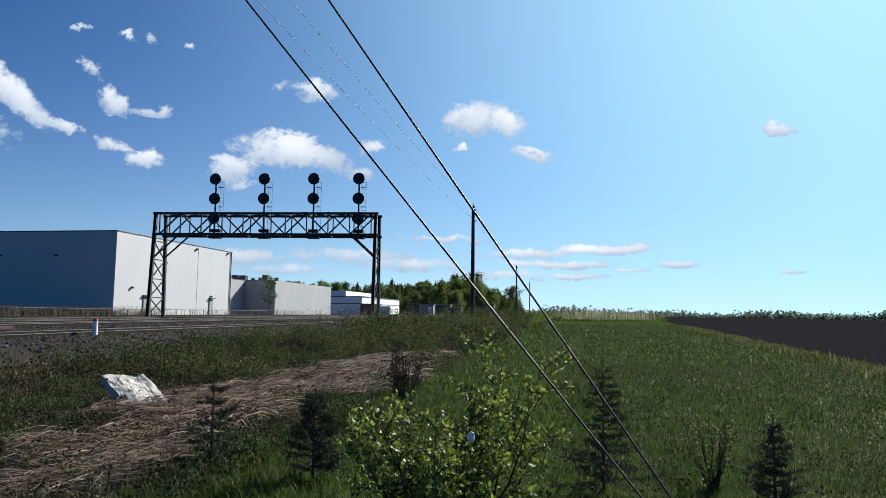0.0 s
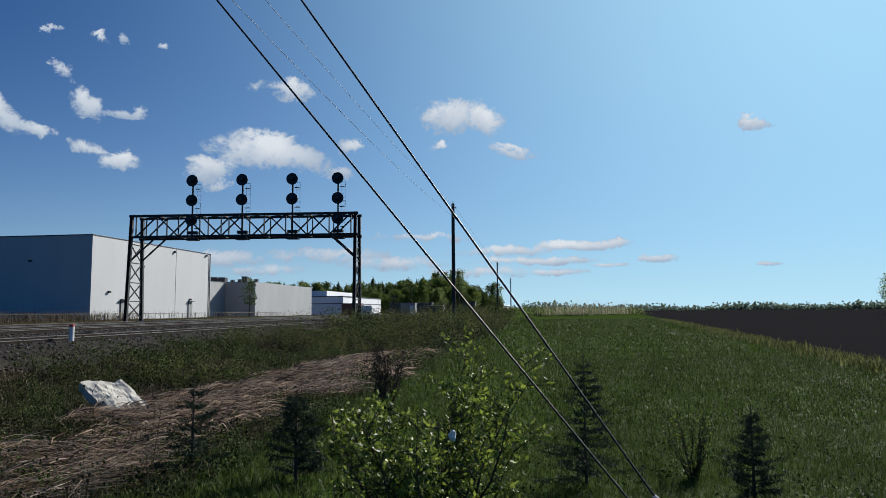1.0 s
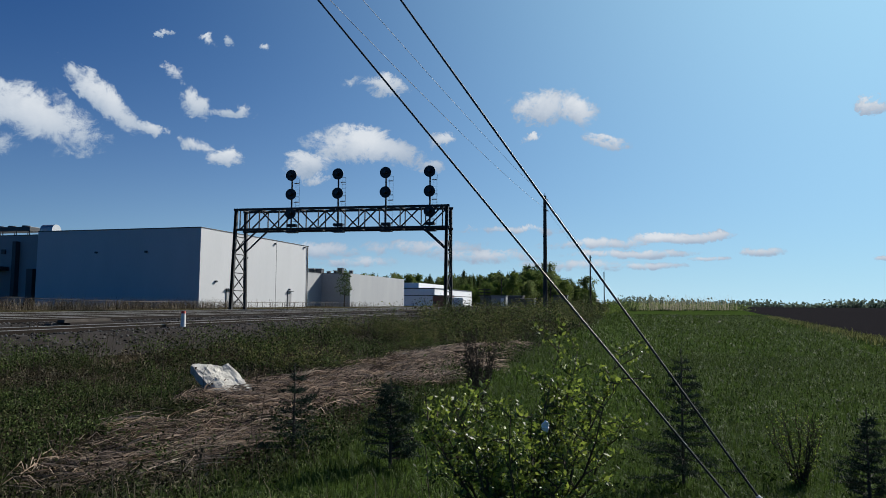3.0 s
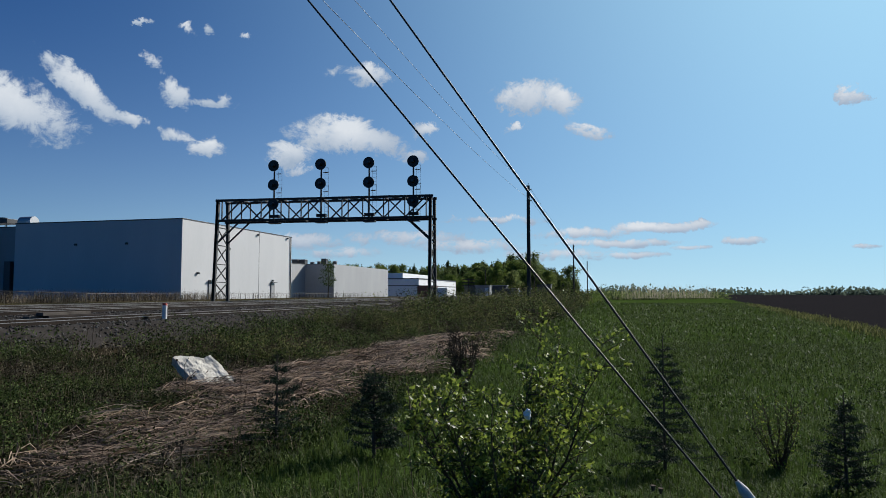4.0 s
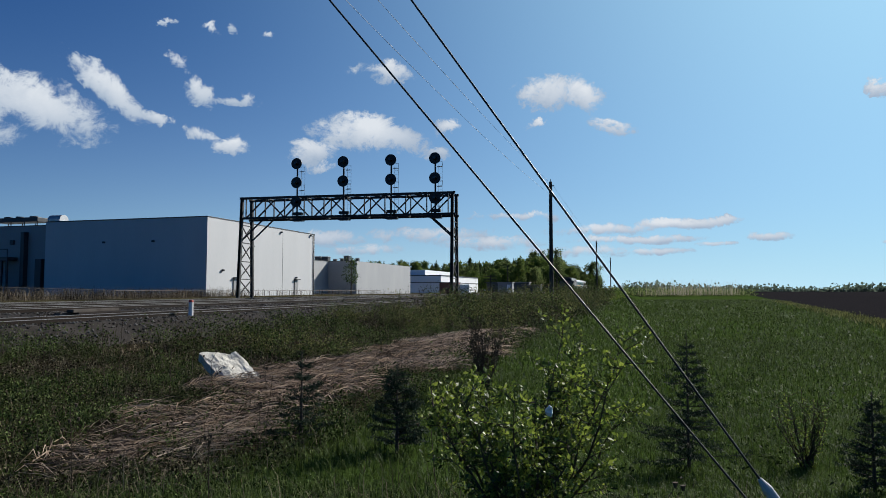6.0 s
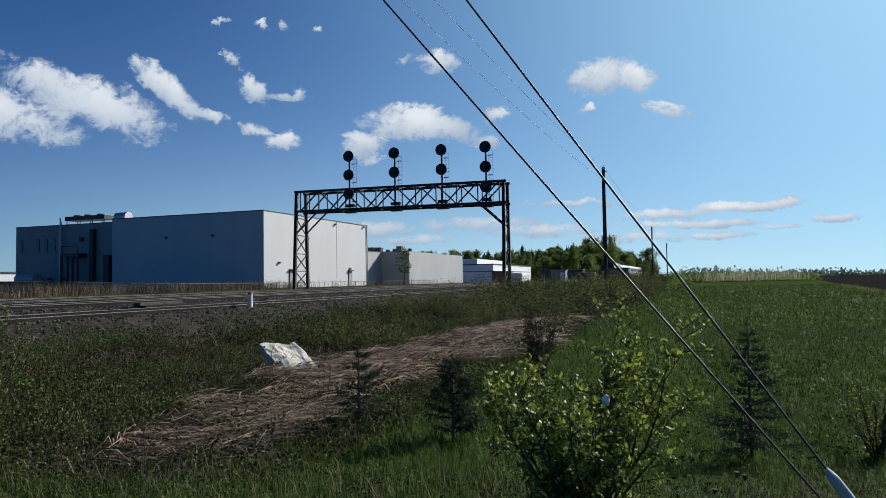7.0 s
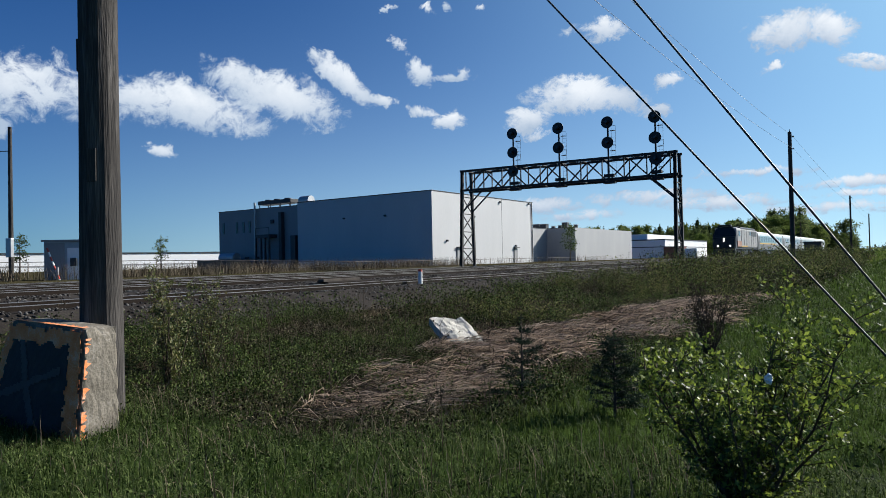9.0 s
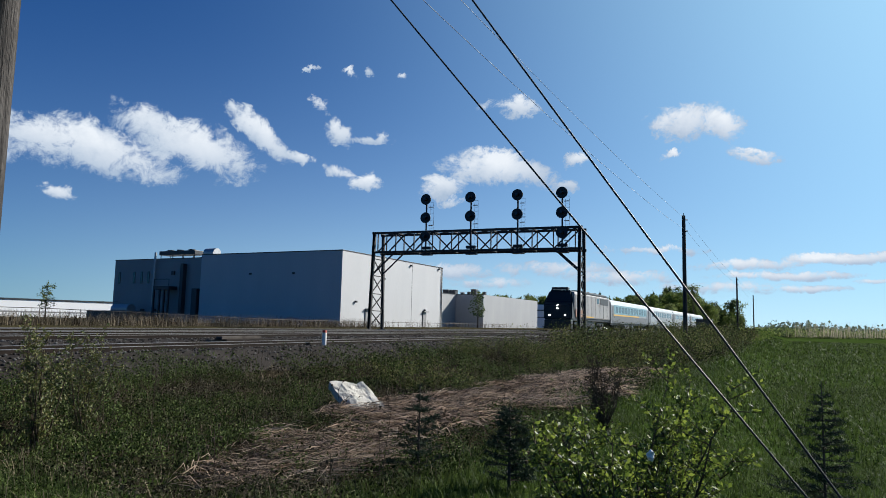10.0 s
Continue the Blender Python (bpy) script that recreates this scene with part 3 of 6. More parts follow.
# ---- signal gantry ----
def gantry():
    g = empty("signal_gantry", GANTRY, "black riveted steel truss gantry spanning the railway tracks", "signal gantry")
    L, D, ZB, ZT, Z0 = 19.65, 1.8, 8.0, 9.82, 0.74

    def bar(name, p, q, w=0.12, h=0.12):
        return part(name, beam(p, q, w, h), STEEL, g)
    for y in (0.0, D):
        for z in (ZB, ZT):
            bar("chord", (-0.1, y, z), (L + 0.1, y, z), 0.2, 0.2)
        n = 10
        for i in range(n + 1):
            x = 0.5 + (L - 1.0) * i / n
            bar("upright", (x, y, ZB), (x, y, ZT), 0.09, 0.09)
        for i in range(n):
            x0, x1 = 0.5 + (L - 1.0) * i / n, 0.5 + (L - 1.0) * (i + 1) / n
            if (i % 2 == 0) == (y == 0.0) or i in (0, n - 1):
                bar("diagonal", (x0, y, ZB), (x1, y, ZT), 0.11, 0.11)
            else:
                bar("diagonal", (x0, y, ZT), (x1, y, ZB), 0.11, 0.11)
    for i in range(11):
        x = 0.5 + (L - 1.0) * i / 10
        for z in (ZB, ZT):
            bar("cross_tie", (x, 0, z), (x, D, z), 0.09, 0.09)
        if i < 10:
            bar("lateral_brace", (x, 0, ZT), (x + (L - 1.0) / 10, D, ZT), 0.06, 0.06)
    part("walkway", box(0.2, L - 0.2, 0.55, 1.25, ZB + 0.12, ZB + 0.17), STEEL, g)
    for x in (0.12, L - 0.12):
        for y, flare in ((0.0, -0.55), (D, 0.35)):
            bar("leg_post", (x, y + flare, Z0), (x, y, ZT + 0.1), 0.26, 0.26)
            part("leg_footing", box(x - 0.35, x + 0.35, y + flare - 0.35, y + flare + 0.35, 0.2, Z0 + 0.06, 0.03), CONC, g)
        zs = [1.0, 2.5, 4.1, 5.8, 7.4]
        for z0, z1 in zip(zs, zs[1:]):
            k0, k1 = (ZT - z0) / (ZT - Z0), (ZT - z1) / (ZT - Z0)
            bar("leg_lace", (x, -0.55 * k0, z0), (x, D + 0.35 * k1, z1), 0.08, 0.08)
            bar("leg_lace", (x, D + 0.35 * k0, z0), (x, -0.55 * k1, z1), 0.08, 0.08)
            bar("leg_strut", (x, -0.55 * k1, z1), (x, D + 0.35 * k1, z1), 0.08, 0.08)
        inward = 1 if x < 5 else -1
        for y in (0.0, D):
            bar("knee_brace", (x, y, ZB - 2.0), (x + inward * 2.2, y, ZB), 0.12, 0.12)
    return g


gantry()


def signal(i, a, three):
    g = empty("railway_signal", GANTRY @ Matrix.Translation((a, -0.35, 0)), "tall black searchlight signal with %s round heads" % ("three" if three else "two"), "railway signal", "signals on the gantry")
    part("mast", rod((0, 0, 7.75), (0, 0, 13.1), 0.075), STEEL, g)
    part("mast_base", box(-0.5, 0.5, -0.15, 0.55, 7.62, 7.78, 0.02), STEEL, g)
    part("bracket", box(-0.42, 0.42, -0.06, 0.4, 8.15, 8.4, 0.02), STEEL, g)
    tops = [12.72, 11.02] + ([9.32] if three else [])
    for z in tops:
        h = part("signal_head", disc((0, -0.22, z), 0.5, 0.05, 40), HEAD, g, "round black target plate")
        part("lens_hood", disc((0, -0.42, z), 0.16, 0.36, 20, 0.15), HEAD, h)
        part("lens", disc((0, -0.62, z), 0.1, 0.02, 20), LENS, h)
        part("lamp_case", box(-0.2, 0.2, -0.19, 0.25, z - 0.24, z + 0.24, 0.04), HEAD, h)
        part("step_plate", box(0.08, 0.5, 0.25, 0.45, z - 0.66, z - 0.62), STEEL, g)
    part("ladder_rail", rod((0.16, 0.5, 8.0), (0.16, 0.5, 12.3), 0.01, seg=6), STEEL, g)
    part("ladder_rail", rod((0.5, 0.5, 8.0), (0.5, 0.5, 12.3), 0.01, seg=6), STEEL, g)
    for k in range(11):
        part("rung", rod((0.16, 0.5, 8.3 + k * 0.36), (0.5, 0.5, 8.3 + k * 0.36), 0.007, seg=6), STEEL, g)
    for z in (12.0, 10.4):
        part("hoop", rod((0.5, 0.5, z), (0.62, 0.1, z + 0.45), 0.012, seg=6), STEEL, g)
        part("hoop", rod((0.62, 0.1, z + 0.45), (0.1, 0.1, z + 0.45), 0.012, seg=6), STEEL, g)
    return g


for i, a in enumerate((5.57, 9.9, 14.22, 18.11)):
    signal(i, a, i in (0, 3))


# ---- factory ----
def wall_panels(parent, p0, p1, z0, z1, width, mt, thick=0.12):
    """A wall of upright insulated panels from p0 to p1 (local), each its own piece."""
    p0, p1 = Vector((*p0, 0)), Vector((*p1, 0))
    n = max(1, round((p1 - p0).length / width))
    step = (p1 - p0).length / n
    rot = math.atan2((p1 - p0).y, (p1 - p0).x)
    bm = box(0.0015, step - 0.0015, 0, thick, z0, z1, 0.002)
    first = None
    for i in range(n):
        if first is None:
            first = part("wall_panel", bm, mt, parent)
            ob = first
        else:
            ob = new("wall_panel", first.data)
            ob.parent = parent
        ob.matrix_local = Matrix.Translation(p0 + (p1 - p0) * i / n) @ Matrix.Rotation(rot, 4, "Z")


def wall_lamp(parent, x, y, z, facing):
    q = part("wall_lamp", box(-0.16, 0.16, -0.26, 0.0, 0, 0.22, 0.04), DARKTRIM, parent, "black wall lamp")
    q.matrix_local = Matrix.Translation((x, y, z)) @ Matrix.Rotation(facing, 4, "Z")
    part("lamp_glass", box(-0.12, 0.12, -0.23, -0.04, -0.03, 0.0), GLASS, q)


def factory():
    b = empty("factory_hall", TRACK @ Matrix.Translation((-15.14, 16.42, 0)), "large windowless factory hall of pale smooth panels", "factory")
    W, D, H = 24.35, 28.1, 10.35
    part("core", box(-W + 0.15, -0.15, 0.15, D - 0.15, 0.4, H - 0.35), ROOF, b, "flat grey roof")
    wall_panels(b, (-W, 0.0), (0.0, 0.0), 0.45, H, 12.2, PANEL)
    wall_panels(b, (0.0, 0.0), (0.0, 18.0), 0.45, H, 18.0, PANEL)
    part("joint", box(-0.05, 0.012, 18.002, 18.06, 0.5, H), DARKTRIM, b)
    wall_panels(b, (0.0, 18.062), (0.0, D), 0.45, H, 10.0, PANEL)
    wall_panels(b, (0.0, D), (-W, D), 0.45, H, 2.4, PANEL)
    for x0, x1, y0, y1 in ((-W - 0.03, 0.05, -0.05, 0.12), (-0.12, 0.05, 0.121, D + 0.05)):
        part("coping", box(x0, x1, y0, y1, H + 0.003, H + 0.12, 0.01), DARKTRIM, b)
    part("plinth", box(-W, 0.03, -0.03, 0.1, 0.2, 0.62), CONC, b)
    for x in (-15.0, -7.6):
        wall_lamp(b, x, -0.01, 7.45, 0)
    for y, z in ((10.0, 7.3), (17.5, 9.8), (3.2, 3.9), (22.0, 3.3), (26.6, 10.0)):
        wall_lamp(b, 0.01, y, z, radians(90))
    for y in (6.2, 22.2):
        d = part("door", box(-0.02, 0.06, y - 0.55, y + 0.55, 0.8, 2.95, 0.01), WING, b, "pale steel door")
        part("door_frame", box(0.03, 0.09, y - 0.68, y - 0.56, 0.75, 3.1), DARKTRIM, d)
        part("door_canopy", box(0.0, 0.4, y - 0.7, y + 0.7, 3.1, 3.18), DARKTRIM, d)
    part("downpipe", rod((0.1, D - 0.4, 0.6), (0.1, D - 0.4, H), 0.07), DARKTRIM, b)
    w = empty("factory_wing", TRACK @ Matrix.Translation((-39.5, 16.9, 0)), "grey factory wing with slit windows and roof plant", "factory")
    WW = 18.8
    part("core", box(-WW + 0.15, -0.03, 0.15, 26, 0.4, 9.7), ROOF, w, "flat grey roof")
    wall_panels(w, (-WW, 0), (0, 0), 0.45, 10.0, 6.3, WING)
    wall_panels(w, (-WW, 26), (-WW, 0), 0.45, 10.0, 2.4, WING)
    part("coping", box(-WW - 0.03, -0.05, -0.04, 0.13, 10.003, 10.1), DARKTRIM, w)
    for x in (-17.6, -14.3, -12.7, -11.2):
        f = part("window_frame", box(x - 0.22, x + 0.22, -0.05, -0.001, 6.4, 8.2, 0.01), DARKTRIM, w)
        part("pane", box(x - 0.16, x + 0.16, -0.062, -0.052, 6.46, 8.14), GLASS, f)
    for x in (-17.2, -14.9, -11.9, -9.4):
        part("vent", box(x - 0.3, x + 0.3, -0.3, -0.001, 2.3, 2.6, 0.03), DARKTRIM, w)
    part("flue", rod((-9.6, -0.35, 0.7), (-9.6, -0.35, 11.0), 0.16, seg=14), GALV, w, "tall pale metal flue pipe")
    t = part("loading_tower", box(-8.2, -5.0, -1.6, -0.02, 5.4, 5.9, 0.02), DARKTRIM, w, "dark steel stair landing on posts")
    for x in (-8.1, -6.9, -6.0, -5.1):
        part("tower_post", box(x - 0.12, x + 0.12, -1.6, -1.36, 0.5, 5.4), DARKTRIM, t)
    for x in (-8.1, -5.1):
        part("tower_rail", rod((x, -1.5, 5.9), (x, -1.5, 6.9), 0.05), DARKTRIM, t)
    part("tower_rail", rod((-8.1, -1.5, 6.9), (-5.1, -1.5, 6.9), 0.05), DARKTRIM, t)
    part("vent", box(-6.2, -5.6, -0.25, -0.001, 7.6, 8.2, 0.03), DARKTRIM, w)
    part("duct", box(-3.9, -3.3, -0.7, -0.001, 2.0, 9.2, 0.05), DARKTRIM, w, "tall dark duct")
    part("duct", box(-1.5, -0.5, -0.6, -0.001, 0.6, 5.6, 0.05), DARKTRIM, w)
    p = part("roof_plant", box(-10.2, -2.8, 0.8, 3.0, 10.7, 11.3, 0.04), DARKTRIM, w, "dark rooftop cooling plant on a frame")
    for x in (-10.0, -7.5, -5.2, -3.0):
        for y in (1.0, 2.8):
            part("plant_leg", rod((x, y, 9.6), (x, y, 10.7), 0.06), DARKTRIM, p)
    for x in (-9.0, -7.0, -4.6):
        part("plant_fan", rod((x, 1.9, 11.3), (x, 1.9, 11.55), 0.5, seg=16), DARKTRIM, p)
    e = part("extractor_elbow", rod((-0.8, 2.0, 9.6), (-0.8, 2.0, 10.8), 0.75, seg=18), GALV, w, "round metal exhaust cowl")
    part("cowl", rod((-1.6, 2.0, 10.85), (0.4, 2.0, 10.85), 0.75, seg=18), GALV, e)
    part("stair_bund", box(-18.5, -9.8, -4.5, -1.2, 0.5, 2.2, 0.05), CONC, w)
    part("tank", rod((-14.5, -2.8, 2.45), (-11.0, -2.8, 2.45), 0.75, seg=18), GALV, w, "pale horizontal tank")
    return b


factory()


def annex():
    b = empty("factory_annex", TRACK @ Matrix.Translation((-14.3, 59.5, 0)), "low pale annex with rooftop units", "factory")
    part("core", box(-24, -0.15, 0.15, 29.8, 0.4, 6.3), ROOF, b, "flat grey roof")
    wall_panels(b, (-5.6, 0), (0, 0), 0.45, 6.75, 6.0, ANNEXWALL)
    wall_panels(b, (0, 0), (0, 30), 0.45, 6.75, 15.0, ANNEXWALL)
    part("link_core", box(-24, -5.75, -14.8, 0.14, 0.4, 6.3), ROOF, b, "flat grey roof")
    wall_panels(b, (-5.6, -14.85), (-5.6, -0.01), 0.45, 6.75, 15.0, ANNEXWALL)
    part("coping", box(-5.75, -5.55, -14.85, -0.055, 6.753, 6.85), DARKTRIM, b)
    part("coping", box(-5.5, 0.05, -0.05, 0.12, 6.753, 6.85), DARKTRIM, b)
    for x, y, w, h in ((-8.6, 1.6, 1.2, 1.0), (-7.1, 1.6, 1.2, 0.95), (-5.4, 2.2, 0.6, 0.5), (-2.8, 1.6, 1.0, 1.05), (-4.0, 2.2, 0.6, 0.6), (-1.0, 2.4, 0.6, 0.6)):
        u = part("roof_unit", box(x - w / 2, x + w / 2, y, y + w, 6.3, 6.75 + h, 0.05), DARKTRIM, b, "dark rooftop ventilation unit")
        part("unit_cap", box(x - w / 2 - 0.08, x + w / 2 + 0.08, y - 0.08, y + w + 0.08, 6.752 + h, 6.83 + h), GALV, u)
    c = empty("white_warehouse", TRACK @ Matrix.Translation((-12.0, 106.0, 0)), "long low white warehouse with dark horizontal bands", "warehouse")
    part("wall", box(-22, 0, 0, 40, 0.4, 5.0, 0.03), WHITEWALL, c)
    part("roof", box(-22.1, 0.1, -0.1, 40.1, 5.003, 5.25), DARKTRIM, c)
    part("upper_storey", box(-20, -6, 6, 30, 5.254, 6.7, 0.03), WHITEWALL, c)
    part("band", box(-22.0, 0.02, -0.02, -0.003, 3.3, 3.5), DARKTRIM, c)
    part("band", box(0.003, 0.02, 0, 40, 3.3, 3.5), DARKTRIM, c)
    d = empty("red_shed", TRACK @ Matrix.Translation((-4.6, 86.0, 0)), "small dull red trackside shed beside the warehouse", "shed")
    part("wall", box(-1.9, 1.9, 0, 3, 0.4, 3.05, 0.03), BRICKRED, d)
    part("roof", box(-2.0, 2.0, -0.1, 3.1, 3.053, 3.2), DARKTRIM, d)
    part("lean_to", box(1.95, 4.6, 0.2, 3, 0.4, 2.7, 0.03), WHITEWALL, d)


annex()


def trackside():
    h = empty("relay_hut", TRACK @ Matrix.Translation((6.2, 94, 0)), "grey metal relay hut beside the tracks", "hut")
    part("wall", box(-1.6, 1.6, 0, 2.4, 0.45, 3.1, 0.03), WING, h)
    part("roof", box(-1.75, 1.75, -0.15, 2.55, 3.103, 3.25), ROOF, h)
    part("door", box(0.5, 1.3, -0.05, -0.003, 0.6, 2.7), WHITEWALL, h, "white door")
    k = empty("relay_cabinet", TRACK @ Matrix.Translation((22.6, 66, 0)), "dark grey trackside relay cabinet", "cabinet")
    part("body", box(-1.3, 1.1, 0, 2.2, 0.2, 2.95, 0.04), CABINET, k)
    part("roof", box(-1.4, 1.2, -0.1, 2.3, 2.953, 3.08), DARKTRIM, k)
    part("notice", box(0.75, 0.95, -0.02, -0.003, 1.0, 1.5), WHITEWALL, k)
    for a0, s0, ln, z1 in ((-3.2, 118.0, 11.0, 3.4), (9.6, 104.0, 3.0, 2.6)):
        e = empty("low_shed", TRACK @ Matrix.Translation((a0, s0, 0)), "low grey flat-roofed equipment shed by the tracks", "shed")
        part("wall", box(0, ln, 0, 3.0, 0.4, z1, 0.03), CABINET, e)
        part("roof", box(-0.15, ln + 0.15, -0.15, 3.15, z1 + 0.003, z1 + 0.18), ROOF, e)
        part("door", box(ln * 0.6, ln * 0.6 + 0.9, -0.05, -0.003, 0.6, min(2.4, z1 - 0.15)), COACHLOW, e)
    c = empty("crossarm_pole", TRACK @ Matrix.Translation((6.0, 80, 0)), "short dark pole with two crossarms", "pole")
    part("pole", rod((0, 0, 0.4), (0, 0, 4.6), 0.12), BARK, c)
    for z in (4.3, 3.7, 3.1):
        part("crossarm", box(-1.3, 1.3, -0.08, 0.08, z - 0.08, z + 0.08), BARK, c)
    for s in (112, 126):
        p = empty("line_post", TRACK @ Matrix.Translation((14.0 if s > 120 else 3.5, s, 0)), "thin dark wooden post by the tracks", "post")
        part("post", rod((0, 0, 0.3), (0, 0, 8.5 if s > 120 else 7.5), 0.14, 0.1), BARK, p)


trackside()


# ---- poles and wires ----
POLES = [(28.0, -49.95, 12.4, 0.21), (28.5, -4.2, 9.42, 0.16), (27.95, 61.6, 9.6, 0.15), (27.97, 119.4, 9.5, 0.15)]


def utility_pole(x, y, top, r, label, knots=0):
    z0 = ground_z(x, y) - 0.2
    g = empty("utility_pole", Matrix.Translation((x, y, 0)), label, "utility pole", "pole line")
    bm = bmesh.new()
    rng = random.Random(int(top * 10))
    seg, rings = (28, 40) if knots else (12, 6)
    grid = []
    for j in range(rings + 1):
        z = z0 + (top - z0) * j / rings
        rr = r * (1 - 0.28 * j / rings)
        ring = []
        for i in range(seg):
            t = 2 * math.pi * i / seg
            k = rr * (1 + (0.035 * noise.noise(Vector((math.cos(t) * 3, math.sin(t) * 3, z * 0.5))) + 0.02 * (i % 5 == 0) * -1 if knots else 0))
            ring.append(bm.verts.new((k * math.cos(t), k * math.sin(t), z)))
        grid.append(ring)
    for r0, r1 in zip(grid, grid[1:]):
        for i in range(seg):
            bm.faces.new((r0[i], r0[(i + 1) % seg], r1[(i + 1) % seg], r1[i]))
    bm.faces.new(grid[-1])
    part("pole_shaft", bm, WOODPOLE, g)
    part("top_pin", rod((0, 0, top - 0.05), (0, 0, top + 0.18), 0.025, seg=6), DARKTRIM, g)
    part("insulator", rod((r * 0.8, 0, top - 0.3), (r * 0.8 + 0.12, 0, top - 0.3), 0.05, seg=8), GALV, g)
    part("insulator", rod((r * 0.8, 0, top - 1.1), (r * 0.8 + 0.12, 0, top - 1.1), 0.05, seg=8), GALV, g)
    if knots:
        for z, t in ((3.6, 3.6), (2.4, 5.2)):
            part("scar_plate", box(-0.02, 0.02, -0.05, 0.05, z, z + 0.35, 0.01), WOODPOLE, g).matrix_local = Matrix.Rotation(t, 4, "Z") @ Matrix.Translation((r * 0.9, 0, 0))
    return g


NEAR_POLE = (-6.33, 4.89)
utility_pole(*NEAR_POLE, 12.4, 0.215, "thick weathered grey wooden utility pole behind a concrete block", 1)
for a, s, top, r in POLES[1:]:
    q = plan(a, s)
    utility_pole(q.x, q.y, top, r, "tall bare dark wooden utility pole in roadside scrub")


def cable(name, p, q, r, sag, label, parent=None, n=24, bm_only=False):
    cu = bpy.data.curves.new(name, "CURVE")
    cu.dimensions, cu.bevel_depth, cu.bevel_resolution = "3D", r, 2
    sp = cu.splines.new("POLY")
    sp.points.add(n)
    p, q = Vector(p), Vector(q)
    for i in range(n + 1):
        t = i / n
        c = p.lerp(q, t)
        sp.points[i].co = (c.x, c.y, c.z - 4 * sag * t * (1 - t), 1)
    tmp = bpy.data.objects.new(name, cu)
    me = bpy.data.meshes.new_from_object(tmp)
    me.name = name
    bpy.data.objects.remove(tmp)
    me.materials.clear()
    me.materials.append(CABLE)
    ob = new(name, me)
    ob.parent = parent
    return tagged(ob, label)


ANCHOR = Vector((1.468, 3.276, -0.07))


def guys():
    for z, k in ((11.32, 0), (9.48, 1)):
        top = Vector((NEAR_POLE[0] + 0.12, NEAR_POLE[1], z))
        end = Vector((1.363, 3.425, 0.02)) if k else ANCHOR
        w = tagged(cable("guy_wire", top, end, 0.0056, 0.0, "", n=2), "taut dark steel guy wire from pole to anchor", "guy wire", "guy wires of the pole")
        if k == 0:
            d = (end - top).normalized()
            start = end - d * 0.86
            bm = bmesh.new()
            side = d.cross(Vector((0, 0, 1))).normalized()
            up = side.cross(d)
            prev = None
            for t, wd in ((0.0, 0.012), (0.05, 0.03), (0.3, 0.034), (0.84, 0.036)):
                c = start + d * t
                ring = [bm.verts.new(c + side * (wd * math.cos(x)) + up * (wd * 0.8 * math.sin(x))) for x in [i * math.pi / 6 for i in range(12)]]
                if prev:
                    for i in range(12):
                        bm.faces.new((prev[i], prev[(i + 1) % 12], ring[(i + 1) % 12], ring[i]))
                else:
                    bm.faces.new(ring)
                prev = ring
            part("guy_guard", bm, GUARD, w, "pale grey plastic guard tube")
    pts = [(NEAR_POLE[0], NEAR_POLE[1])] + [tuple(plan(a, s).xy) for a, s, _, _ in POLES[1:]]
    for drop, sag in ((0.3, 0.35), (1.1, 0.45)):
        heights = [9.9 - drop] + [h - drop for _, _, h, _ in POLES[1:]]
        for (p, zp), (q, zq) in zip(list(zip(pts, heights)), list(zip(pts, heights))[1:]):
            tagged(cable("overhead_wire", (p[0] + 0.2, p[1], zp), (q[0] + 0.2, q[1], zq), 0.0065, sag, ""), "thin slack overhead wire between utility poles", "wire", "overhead wires")


guys()
tagged(cable("overhead_wire", (-105.0, 58.0, 3.6), (-72.0, 92.0, 3.9), 0.012, 0.3, ""), "thin dark wire beyond the fence", "wire")


